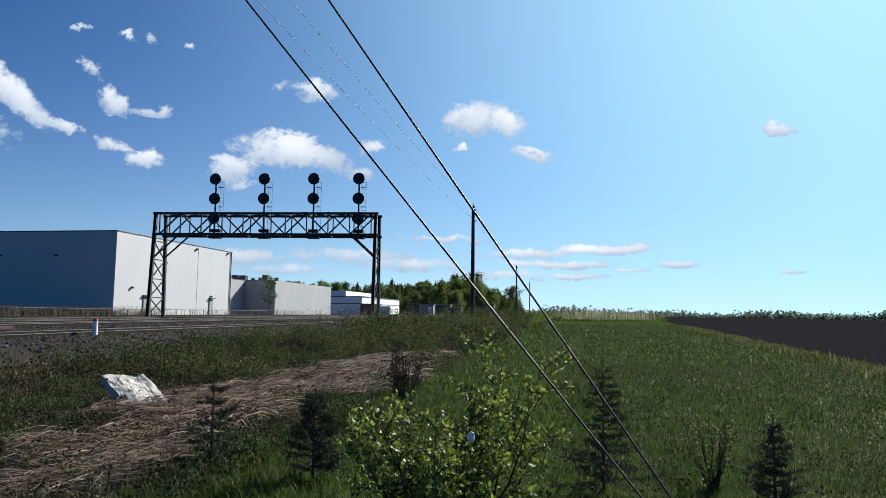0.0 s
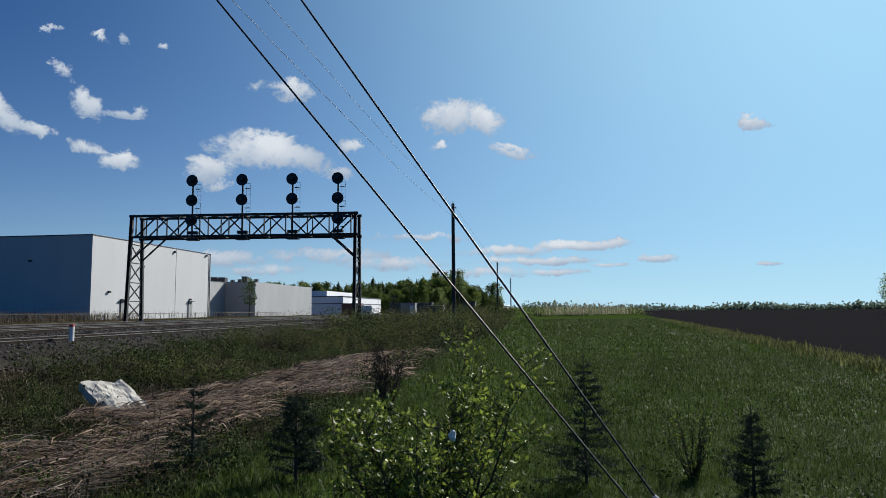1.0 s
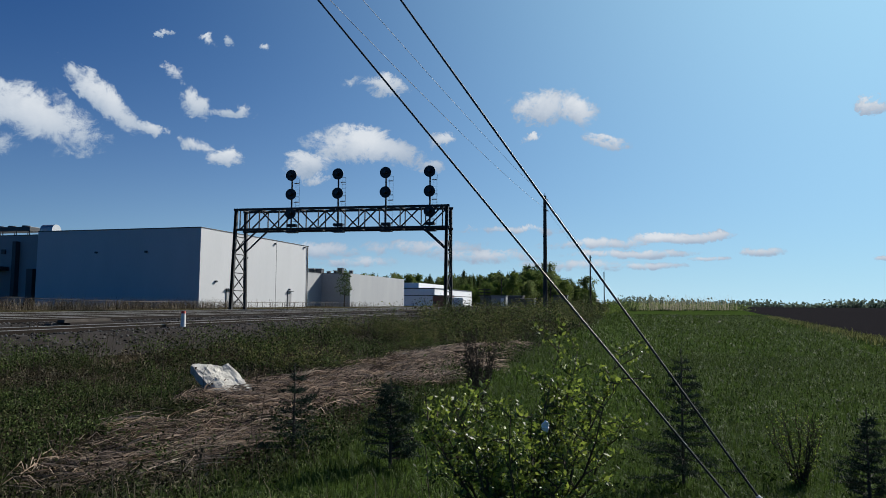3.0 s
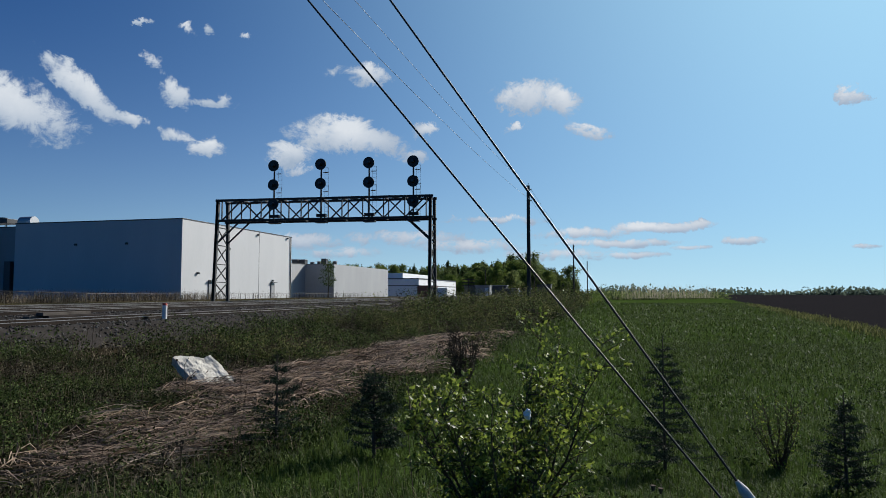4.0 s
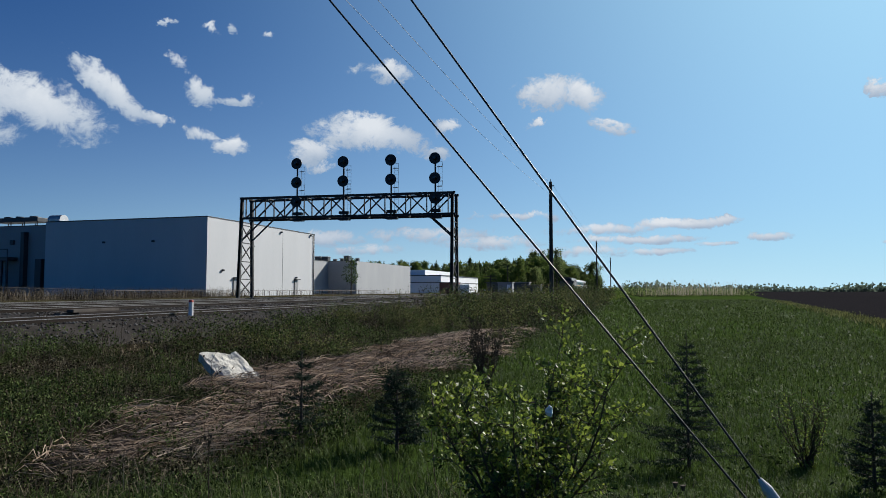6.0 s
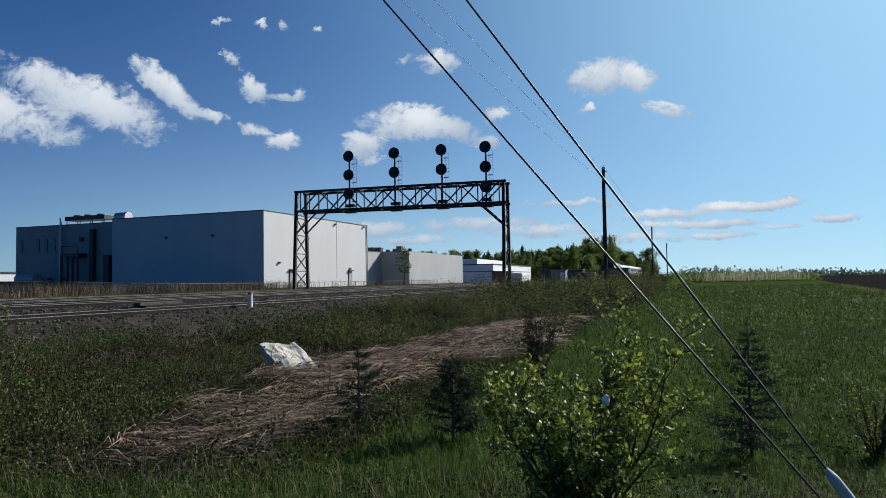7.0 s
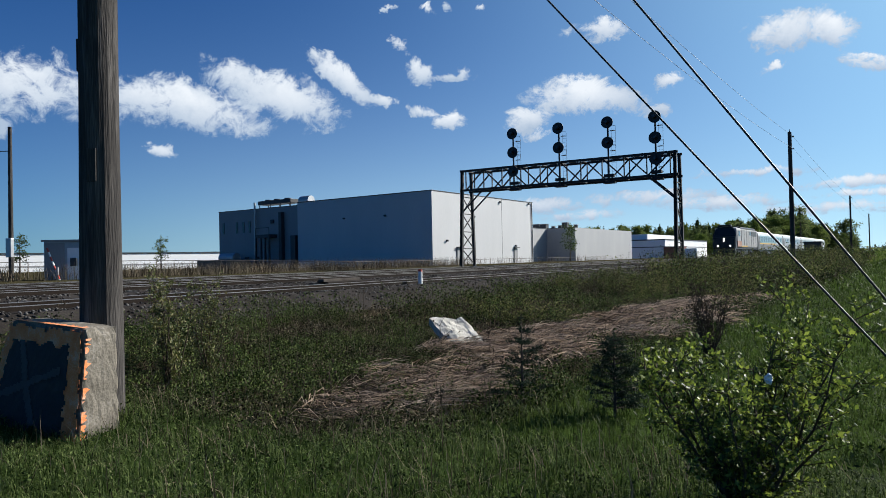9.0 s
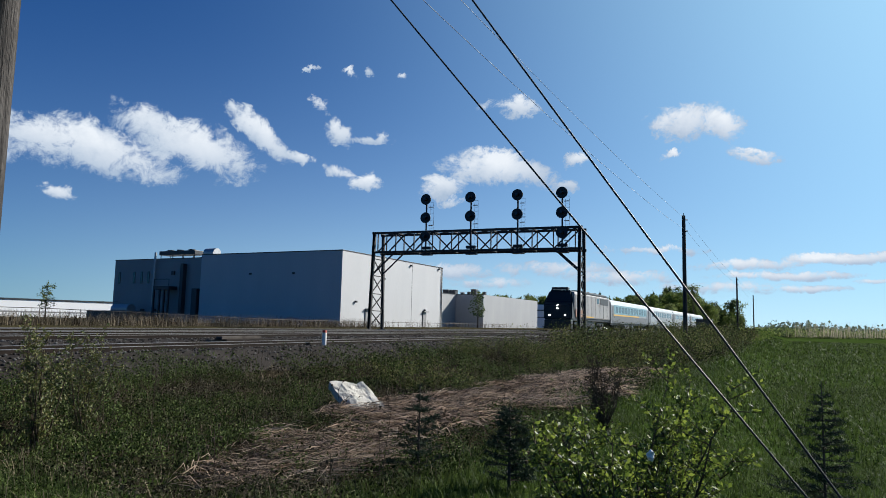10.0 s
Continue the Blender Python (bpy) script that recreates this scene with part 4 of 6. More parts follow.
# ---- block, rock, marker ----
def concrete_block():
    """A tapered cast block with black paint on its face, worn orange edges and a grey cross."""
    base = Vector((-6.5, 4.15, -0.15))
    g = empty("concrete_block", Matrix.Translation(base), "worn concrete block painted black with orange edges", "concrete block")
    W0, W1, D0, D1, H, LEAN = 1.56, 1.2, 0.46, 0.34, 1.1, 0.16

    def at(u, v, w):
        """u from left to right, v from front to back, w from foot to top, each 0 to 1."""
        x = (u - 0.5) * (W0 + (W1 - W0) * w) + 0.13 * w
        y = LEAN * w + v * (D0 + (D1 - D0) * w) + 0.07 * (0.5 - u) * w
        return Vector((x, y, H * w + 0.06 * (0.5 - u) * w))
    bm = box(0, 1, 0, 1, 0, 1)
    bmesh.ops.subdivide_edges(bm, edges=bm.edges[:], cuts=13, use_grid_fill=True)
    for q in bm.verts:
        c = q.co.copy()
        edge = (min(c.x, 1 - c.x) < 0.04) + (min(c.y, 1 - c.y) < 0.04) + (c.z > 0.96)
        p = at(c.x, c.y, c.z)
        inward = (at(0.5, 0.5, 0.5) - p).normalized()
        rough = 0.008 * noise.noise(p * 14) + 0.006 * noise.noise(p * 34)
        chip = max(0.0, noise.noise(p * 9 + Vector((5, 1, 2)))) * 0.06 + 0.012
        q.co = p + inward * ((chip if edge >= 2 else 0.0) + rough)
    part("block_body", bm, CONC, g)
    rng = random.Random(4)

    def coat(name, mt, label, inside, lift):
        """A paint film over the part of the front or top where inside() holds."""
        n = 56
        film = bmesh.new()
        cache = {}

        def vert(i, k):
            if (i, k) not in cache:
                u, w = i / n, k / n
                p = at(0.015 + 0.97 * u, 0, 0.0 + 0.985 * w)
                cache[i, k] = film.verts.new(p + Vector((0, -lift - 0.004 * noise.noise(p * 20), 0)))
            return cache[i, k]
        for i in range(n):
            for k in range(n):
                if inside((i + 0.5) / n, (k + 0.5) / n):
                    film.faces.new((vert(i, k), vert(i + 1, k), vert(i + 1, k + 1), vert(i, k + 1)))
        r = bmesh.ops.extrude_face_region(film, geom=film.faces[:])
        for q in [e for e in r["geom"] if isinstance(e, bmesh.types.BMVert)]:
            q.co.y -= 0.003
        return part(name, film, mt, g, label)

    def wob(u, w, k):
        return 0.035 * noise.noise(Vector((u * 9, w * 9, k))) + 0.02 * noise.noise(Vector((u * 26, w * 26, k)))

    def rim(u, w):
        return min(1 - u, 1.25 * u, 1 - w) + wob(u, w, 1)
    coat("painted_face", BLACKPAINT, "matt black painted face", lambda u, w: rim(u, w) > 0.145, 0.026)
    coat("orange_edge", ORANGE, "worn orange paint round the edge", lambda u, w: 0.012 + wob(u, w, 7) < rim(u, w) <= 0.16, 0.02)

    def edge_paint(spot, push, depth):
        """Orange paint that runs over an edge onto the next face."""
        film = bmesh.new()
        n, k = 50, 6
        grid = [[film.verts.new(spot(i / n, depth * (0.6 + 1.1 * noise.noise(Vector((i * 0.9, depth * 50, 3)))) * j / k) + Vector(push)) for j in range(k + 1)] for i in range(n + 1)]
        for i in range(n):
            if noise.noise(Vector((i * 0.55, depth * 90, 8))) < 0.16:
                for j in range(k):
                    film.faces.new((grid[i][j], grid[i + 1][j], grid[i + 1][j + 1], grid[i][j + 1]))
        r = bmesh.ops.extrude_face_region(film, geom=film.faces[:])
        for q in [e for e in r["geom"] if isinstance(e, bmesh.types.BMVert)]:
            q.co += Vector(push) * 0.2
        for q in [q for q in film.verts if not q.link_faces]:
            film.verts.remove(q)
        part("orange_edge", film, ORANGE, g, "worn orange paint round the edge")
    edge_paint(lambda t, d: at(1.0, d, 0.04 + 0.93 * t), (0.006, 0, 0), 0.15)
    edge_paint(lambda t, d: at(0.03 + 0.94 * t, d, 1.0), (0, 0, 0.006), 0.3)
    coat("paint_stroke", GREYPAINT, "faint grey painted stroke", lambda u, w: abs(u - 0.2 - 0.42 * (1 - w)) < 0.035 + wob(u, w, 3) * 0.5 and 0.12 < w < 0.85, 0.032)
    coat("paint_stroke", GREYPAINT, "faint grey painted stroke", lambda u, w: abs(w - 0.3 - 0.42 * u) < 0.035 + wob(u, w, 5) * 0.5 and 0.14 < u < 0.78, 0.035)


concrete_block()


def rock_slab():
    """A broken slab tipped against the bank."""
    g = empty("pale_rock_slab", Matrix.Translation((-4.92, 11.05, 0.17)) @ Matrix.Rotation(radians(17), 4, "X") @ Matrix.Rotation(radians(14), 4, "Y") @ Matrix.Rotation(radians(42), 4, "Z"), "pale rough broken stone slab lying on the bank", "rock")
    bm = box(-0.5, 0.5, -0.5, 0.5, -0.5, 0.5)
    bmesh.ops.subdivide_edges(bm, edges=bm.edges[:], cuts=15, use_grid_fill=True)
    for q in bm.verts:
        c = q.co.copy()
        p = Vector((c.x * 0.62 - c.y * 0.1, c.y * 0.98, c.z * 0.14))
        bite = 0.07 * noise.noise(Vector((c.x * 3, c.y * 3, 2.0))) + 0.03 * noise.noise(Vector((c.x * 9, c.y * 9, 4.0)))
        side = max(abs(c.x), abs(c.y)) * 2
        p.xy *= 1 + bite * 2.2 * side
        p.z += 0.05 * noise.noise(Vector((c.x * 2.5, c.y * 2.5, 8.0))) + 0.022 * noise.noise(Vector((c.x * 8, c.y * 8, 1.0)))
        q.co = p
    part("slab", bm, ROCK, g)


rock_slab()


def marker_post():
    c = Vector((-9.62, 18.9, 0))
    g = empty("marker_post", Matrix.Translation((c.x, c.y, ground_z(c.x, c.y) - 0.05)), "short white marker post with a red cap", "marker post")
    part("post", rod((0, 0, -0.1), (0, 0, 0.66), 0.07, 0.066, 14), MARKW, g)
    part("cap", rod((0, 0, 0.661), (0, 0, 0.73), 0.073, 0.056, 14), MARKR, g, "faded red cap")


marker_post()


# ---- left of the crossing ----
def crossing_corner():
    p = empty("utility_pole", Matrix.Translation((-46.35, 29.45, 0)), "slim wooden pole with a meter box by the crossing", "utility pole")
    part("pole_shaft", rod((0, 0, 0.3), (0, 0, 11.25), 0.17, 0.12, 12), WOODPOLE, p)
    part("meter_box", box(-0.05, 0.5, -0.35, -0.12, 2.3, 3.6, 0.03), GALV, p, "grey meter box")
    part("bracket_arm", rod((0, 0, 9.6), (-3.0, -0.2, 9.75), 0.03, seg=6), DARKTRIM, p)
    h = empty("signal_hut", Matrix.Translation((-38.8, 26.6, 0.4)) @ Matrix.Rotation(radians(36), 4, "Z"), "grey metal crossing equipment hut", "hut")
    part("wall", box(0, 2.4, 0, 2.4, 0, 2.68, 0.02), GALV, h)
    part("side_panel", box(0.05, 1.15, -0.03, -0.003, 0.1, 2.6), WING, h)
    part("roof", box(-0.1, 2.55, -0.15, 2.5, 2.683, 2.8), WING, h)
    part("door", box(1.3, 2.2, -0.04, -0.003, 0.15, 2.3), WHITEWALL, h, "pale door")
    part("switch_box", box(1.5, 1.85, -0.2, -0.045, 1.2, 1.7, 0.02), DARKTRIM, h)
    g = empty("crossing_gate", Matrix.Translation((-37.6, 26.6, 0.35)), "red and white striped crossing gate arm", "crossing gate")
    part("gate_post", rod((0, 0, 0), (0, 0, 1.2), 0.08), GALV, g)
    for i in range(8):
        a, b = Vector((0.35 - 0.16 * i, 0, 0.2 + 0.27 * i)), Vector((0.35 - 0.16 * (i + 1), 0, 0.2 + 0.27 * (i + 1)))
        part("stripe", rod(a, b, 0.05, seg=8), MARKR if i % 2 else MARKW, g)
    w = empty("white_hall", Matrix.Translation((-128, 100, 0)) @ Matrix.Rotation(radians(74), 4, "Z"), "long low white hall behind the fence", "warehouse")
    part("wall", box(-40, 55, 0, 25, 0.3, 4.4, 0.03), WHITEWALL, w)
    part("roof", box(-40.2, 55.2, -0.2, 25, 4.403, 4.6), DARKTRIM, w)
    part("band", box(-40, 55, -0.03, -0.004, 1.7, 2.0), WING, w)
    f = empty("chainlink_fence", TRACK, "rusty chain-link fence along the railway", "fence")
    stations = [(-30.0, -58.0), (-23.0, -38.0), (-16.0, -21.5), (-11.0, -15.0), (-8.0, -11.5), (-6.5, -8.0), (-6.0, 0.0), (-6.0, 20.0), (-6.0, 50.0)]
    top = [2.0, 2.0, 1.95, 1.75, 1.6, 1.5, 1.45, 1.45, 1.45]
    for (p0, z0), (p1, z1) in zip(zip(stations, top), zip(stations[1:], top[1:])):
        n = max(1, round(math.dist(p0, p1) / 3.0))
        part("top_rail", rod((*p0, z0), (*p1, z1), 0.025, seg=6), RUSTWIRE, f)
        for i in range(n):
            t = i / n
            x, y, z = p0[0] + (p1[0] - p0[0]) * t, p0[1] + (p1[1] - p0[1]) * t, z0 + (z1 - z0) * t
            part("fence_post", rod((x, y, 0.4), (x, y, z + 0.05), 0.03, seg=6), RUSTWIRE, f)


crossing_corner()


# ---- train ----
def locomotive():
    g = empty("locomotive", TRACK, "silver-grey diesel passenger locomotive with a black front", "locomotive")
    zr = RAIL_Z
    bm = box(-1.52, 1.52, 4.6, 17.1, zr + 1.35, zr + 4.05, 0.12)
    part("body", bm, LOCOGREY, g)
    part("cab", box(-1.53, 1.53, 1.26, 4.58, zr + 1.35, zr + 4.25, 0.4), LOCOGREY, g)
    nose = bmesh.new()
    prof = [(0.0, 1.15), (0.0, 2.75), (0.55, 3.05), (0.95, 4.2), (1.25, 4.4), (1.25, 1.15)]
    left, right = [nose.verts.new((-1.54, y, zr + z)) for y, z in prof], [nose.verts.new((1.54, y, zr + z)) for y, z in prof]
    nose.faces.new(left)
    nose.faces.new(right[::-1])
    for i in range(len(prof)):
        j = (i + 1) % len(prof)
        nose.faces.new((left[j], left[i], right[i], right[j]))
    bmesh.ops.bevel(nose, geom=nose.edges[:], offset=0.14, segments=3, affect="EDGES")
    n = part("nose", nose, LOCOBLACK, g, "black nose and cab front")
    for x in (-0.95, 0.2):
        p = part("windscreen", box(x, x + 0.75, -0.02, 0.02, 0, 0.8, 0.01), GLASS, n)
        p.matrix_local = Matrix.Translation((0, 0.72, zr + 3.2)) @ Matrix.Rotation(radians(-19), 4, "X")
    for v in n.data.vertices:
        if v.co.z > zr + 3.2 and abs(v.co.x) > 1.0:
            v.co.x *= 1 - 0.26 * min(1.0, (v.co.z - zr - 3.2) / 1.1)
    part("brow", box(-0.85, 0.85, 0.95, 1.6, zr + 4.36, zr + 4.62, 0.08), LOCOBLACK, g, "black raised roof box over the cab front")
    part("horn", rod((-0.9, 1.1, zr + 4.3), (-0.9, 1.1, zr + 4.62), 0.12, 0.05, 10), LOCOBLACK, g)
    for sx in (-1, 1):
        part("faded_panel", box(sx * 1.54 - 0.014, sx * 1.54 + 0.014, 1.4, 4.4, zr + 1.5, zr + 2.3), LOCORED, g, "faded red cab side panel")
        part("handrail", rod((sx * 1.57, 1.5, zr + 1.45), (sx * 1.57, 1.5, zr + 3.1), 0.025, seg=6), GALV, g)
    part("pilot", box(-1.45, 1.45, 0.0, 0.9, zr + 0.18, zr + 1.14, 0.1), LOCOBLACK, g)
    for x, z in ((-0.85, 1.62), (0.85, 1.62)):
        part("ditch_light", disc((x, -0.03, zr + z), 0.08, 0.05, 16), LAMP, g)
    for z in (2.35, 2.65):
        part("headlight", disc((0.0, -0.03, zr + z), 0.075, 0.05, 16), LAMP, g)
    part("roof_hood", box(-1.25, 1.25, 5.2, 16.7, zr + 4.06, zr + 4.4, 0.1), LOCOBLACK, g)
    part("horn", rod((0.3, 2.4, zr + 4.36), (0.3, 2.4, zr + 4.65), 0.09), LOCOBLACK, g)
    for y in (7.0, 10.4, 13.8):
        part("roof_fan", rod((0, y, zr + 4.4), (0, y, zr + 4.56), 0.65, seg=18), DARKTRIM, g)
    for sx in (-1, 1):
        part("cab_window", box(sx * 1.535 - 0.012, sx * 1.535 + 0.012, 2.3, 3.6, zr + 3.0, zr + 3.75, 0.01), GLASS, g)
        part("grille", box(sx * 1.525 - 0.012, sx * 1.525 + 0.012, 12.2, 16.2, zr + 3.1, zr + 3.85), DARKTRIM, g)
        part("porthole", box(sx * 1.525 - 0.012, sx * 1.525 + 0.012, 10.6, 11.6, zr + 3.2, zr + 3.8, 0.01), GLASS, g)
        part("yellow_band", box(sx * 1.525 - 0.01, sx * 1.525 + 0.014, 4.7, 9.0, zr + 1.5, zr + 1.62), YELLOW, g)
        for y in (6.5, 8.2, 10.0, 12.0, 13.8, 15.6):
            part("door_seam", box(sx * 1.525 - 0.006, sx * 1.525 + 0.012, y, y + 0.05, zr + 1.5, zr + 3.95), DARKTRIM, g)
    part("fuel_tank", box(-1.2, 1.2, 6.6, 11.0, zr + 0.3, zr + 1.3, 0.15), LOCOBLACK, g)
    part("underframe", box(-1.4, 1.4, 1.0, 17.0, zr + 1.1, zr + 1.34), LOCOBLACK, g)
    bogies(g, (4.0, 13.6), LOCOBLACK)
    return g


def bogies(g, centres, mt):
    zr = RAIL_Z
    for c in centres:
        b = part("bogie", box(-1.15, 1.15, c - 1.7, c + 1.7, zr + 0.55, zr + 0.95, 0.06), mt, g)
        for dy in (-1.3, 1.3):
            for x in (-0.75, 0.75):
                part("wheel", rod((x - 0.07, c + dy, zr + 0.5), (x + 0.07, c + dy, zr + 0.5), 0.5, seg=20), RUSTRAIL, b)
        for dy in (-0.6, 0.6):
            part("spring", box(-1.28, 1.28, c + dy - 0.2, c + dy + 0.2, zr + 0.45, zr + 0.75, 0.04), mt, b)


def coach(teal):
    g = empty("passenger_coach", TRACK, "silver passenger coach with a %s window band" % ("teal and yellow" if teal else "pale"), "train coach", "coaches of the train")
    zr, L = RAIL_Z, 25.9
    bm = bmesh.new()
    prof = [(-1.5, 1.0), (-1.54, 1.6), (-1.54, 3.3), (-1.4, 3.75), (-0.9, 4.02), (0, 4.12), (0.9, 4.02), (1.4, 3.75), (1.54, 3.3), (1.54, 1.6), (1.5, 1.0)]
    a, b = [bm.verts.new((x, 0, zr + z)) for x, z in prof], [bm.verts.new((x, L, zr + z)) for x, z in prof]
    bm.faces.new(a[::-1])
    bm.faces.new(b)
    for i in range(len(prof)):
        j = (i + 1) % len(prof)
        bm.faces.new((a[i], a[j], b[j], b[i]))
    bmesh.ops.recalc_face_normals(bm, faces=bm.faces[:])
    part("body", bm, SILVER, g)
    for sx in (-1, 1):
        band = part("window_band", box(sx * 1.545 - 0.012, sx * 1.545 + 0.012, 1.6, L - 1.6, zr + 2.2, zr + 3.35), TEAL if teal else SILVER, g)
        for i in range(11):
            y = 2.6 + i * 1.95
            part("window_pane", box(sx * 1.56 - 0.008, sx * 1.56 + 0.008, y, y + 1.3, zr + 2.35, zr + 3.15), GLASS, band)
        if teal:
            part("yellow_stripe", box(sx * 1.545 - 0.012, sx * 1.545 + 0.012, 0.3, L - 8.0, zr + 1.96, zr + 2.12), YELLOW, g)
            part("lower_band", box(sx * 1.545 - 0.01, sx * 1.545 + 0.01, 0.3, L - 0.3, zr + 1.1, zr + 1.94), COACHLOW, g)
        for y in (0.4, L - 1.3):
            part("coach_door", box(sx * 1.55 - 0.01, sx * 1.55 + 0.01, y, y + 0.85, zr + 1.15, zr + 3.2), COACHLOW, g)
        for k in range(5):
            part("fluting", box(sx * 1.545 - 0.01, sx * 1.545 + 0.016, 1.3, L - 1.4, zr + 1.15 + k * 0.16, zr + 1.22 + k * 0.16), SILVER, g) if not teal else None
    part("underframe", box(-1.35, 1.35, 0.3, L - 0.3, zr + 0.75, zr + 0.995), LOCOBLACK, g)
    part("equipment_box", box(-1.3, 1.3, 9.0, 12.0, zr + 0.3, zr + 0.745, 0.04), COACHLOW, g)
    part("equipment_box", box(-1.3, 1.3, 14.0, 16.0, zr + 0.35, zr + 0.745, 0.04), COACHLOW, g)
    for y in (-0.35, L + 0.02):
        part("gangway", box(-0.75, 0.75, y, y + 0.33, zr + 1.1, zr + 3.6, 0.05), LOCOBLACK, g)
    bogies(g, (3.6, L - 3.6), LOCOBLACK)
    return g


TRAIN_A = 13.3
train = [locomotive()]
first_coach, plain_coach = coach(True), coach(False)
train += [first_coach, plain_coach] + [copy_thing(plain_coach, TRACK) for _ in range(2)]
OFFSETS = [0.0] + [17.9 + 26.75 * i for i in range(4)]


# ---- trees ----
def crown_tree(name, seed, height, spread, mt, conifer=False, n=900, leaf=0.45, label="", thin=False):
    rng = np.random.default_rng(seed)
    g = empty(name, Matrix.Translation((0, 0, -500)), label, "tree")
    bm = rod((0, 0, -0.3), (0, 0, height * 0.9), height * 0.018 + 0.02, 0.015, 8)
    limbs = []
    k = 26 if conifer else 20
    for i in range(k):
        t = 0.3 + 0.66 * (i + rng.uniform(-0.4, 0.4)) / k if not conifer else 0.1 + 0.88 * i / k
        ang = i * 2.4 + rng.uniform(-0.5, 0.5)
        ln = spread * ((1 - t) ** 0.8 * 1.05 + 0.06 if conifer else rng.uniform(0.55, 1.1) * math.sqrt(max(0.05, 1 - ((t - 0.5) / 0.52) ** 2)) * 0.85)
        rise = -0.12 * ln if conifer else ln * rng.uniform(0.1, 0.55)
        p = Vector((0, 0, height * t * 0.95))
        q = p + Vector((math.cos(ang) * ln, math.sin(ang) * ln, rise))
        rod(p, q, height * 0.005 + 0.008, 0.006, 5, bm)
        limbs.append((p, q))
    part("trunk", bm, BARK, g)
    cs = []
    per = n // len(limbs)
    for p, q in limbs:
        clumps = 2 if conifer else 3
        at = np.repeat(rng.uniform(0.35, 1.05, clumps), per // clumps + 1)[:per]
        c = np.array(p)[None] + (np.array(q) - np.array(p))[None] * at[:, None]
        rad = (0.11 if conifer else 0.17) * spread * (0.6 if thin else 1.0)
        off = np.repeat(rng.normal(0, rad * 0.8, (clumps, 3)), per // clumps + 1, axis=0)[:per]
        cs.append(c + off + rng.normal(0, rad, (per, 3)) * np.array([1, 1, 0.55 if conifer else 0.75]))
    tip = rng.uniform(0, 1, per // 2) ** 0.7
    cs.append(np.array([0, 0, height])[None] - tip[:, None] * np.array([[0, 0, height * 0.14]]) + rng.normal(0, 1, (per // 2, 3)) * (spread * 0.09 * (0.15 + tip))[:, None])
    v, f = leaves(rng, np.concatenate(cs), leaf, 0.2, 0.75)
    from_arrays("crown", v, f, mt, g)
    return g


def woods():
    rng = random.Random(11)
    kinds = [crown_tree("woodland_tree", 20 + i, h, sp, mt, con, 2600, lf * 0.72, lab) for i, (h, sp, mt, con, lf, lab) in enumerate((
        (17.0, 4.0, FARLEAF, False, 0.8, "dark green broad woodland tree"), (17.5, 3.0, FARLEAF, True, 0.7, "dark pointed spruce at the wood's edge"),
        (12.8, 4.0, FARLEAF, False, 0.7, "tall full-crowned woodland tree"), (10.0, 3.0, SPRINGLEAF, False, 0.6, "young tree in light spring leaf"),
        (15.5, 2.5, FARLEAF, True, 0.65, "slender dark spruce in the wood")))]
    for k in kinds:
        k["group"] = "woods beyond the tracks"
    tall = (17.0, 17.5, 12.8, 10.0, 15.5)
    profile_az = (-15.5, -3.0, 0.0, 0.8, 2.0, 4.2, 6.0, 6.9)
    profile_el = (2.35, 2.4, 2.75, 3.25, 2.95, 2.15, 1.25, 0.7)
    spots = []
    for i in range(210):
        az = rng.uniform(-15.5, 6.6)
        spots.append((az, rng.uniform(290, 360) - 30 * smooth(az, -4, 5), rng.choice((0, 1, 1, 4, 4, 0, 3)), rng.uniform(0.72, 1.06)))
    for i in range(44):
        az = rng.uniform(-2.4, 6.9)
        spots.append((az, rng.uniform(225, 262) + 8 * max(0.0, az - 0.6), rng.choice((2, 2, 0, 3, 2)), rng.uniform(0.62, 1.03)))
    for i in range(20):
        spots.append((rng.uniform(-5.5, -1.0), rng.uniform(205, 255), 3, rng.uniform(0.5, 0.85)))
    used = set()
    for az, d, k, full in spots:
        x, y = d * math.sin(radians(az)), d * math.cos(radians(az))
        size = full * (d * math.tan(radians(float(np.interp(az, profile_az, profile_el)))) + 0.9) / tall[k]
        m = Matrix.Translation((x, y, 0.6 if across(x, y) < 20 else -0.3)) @ Matrix.Rotation(rng.uniform(0, 6.28), 4, "Z") @ Matrix.Scale(size, 4)
        if k not in used:
            used.add(k)
            kinds[k].matrix_world = m @ Matrix.Scale(1 / size, 4)
        else:
            copy_thing(kinds[k], m)
    young = crown_tree("young_tree", 41, 6.3, 1.6, FARLEAF, False, 900, 0.2, "slender young tree with sparse leaves by the hall", True)
    q = plan(-8.5, 44.0)
    young.matrix_world = Matrix.Translation((q.x, q.y, 0.6))


woods()


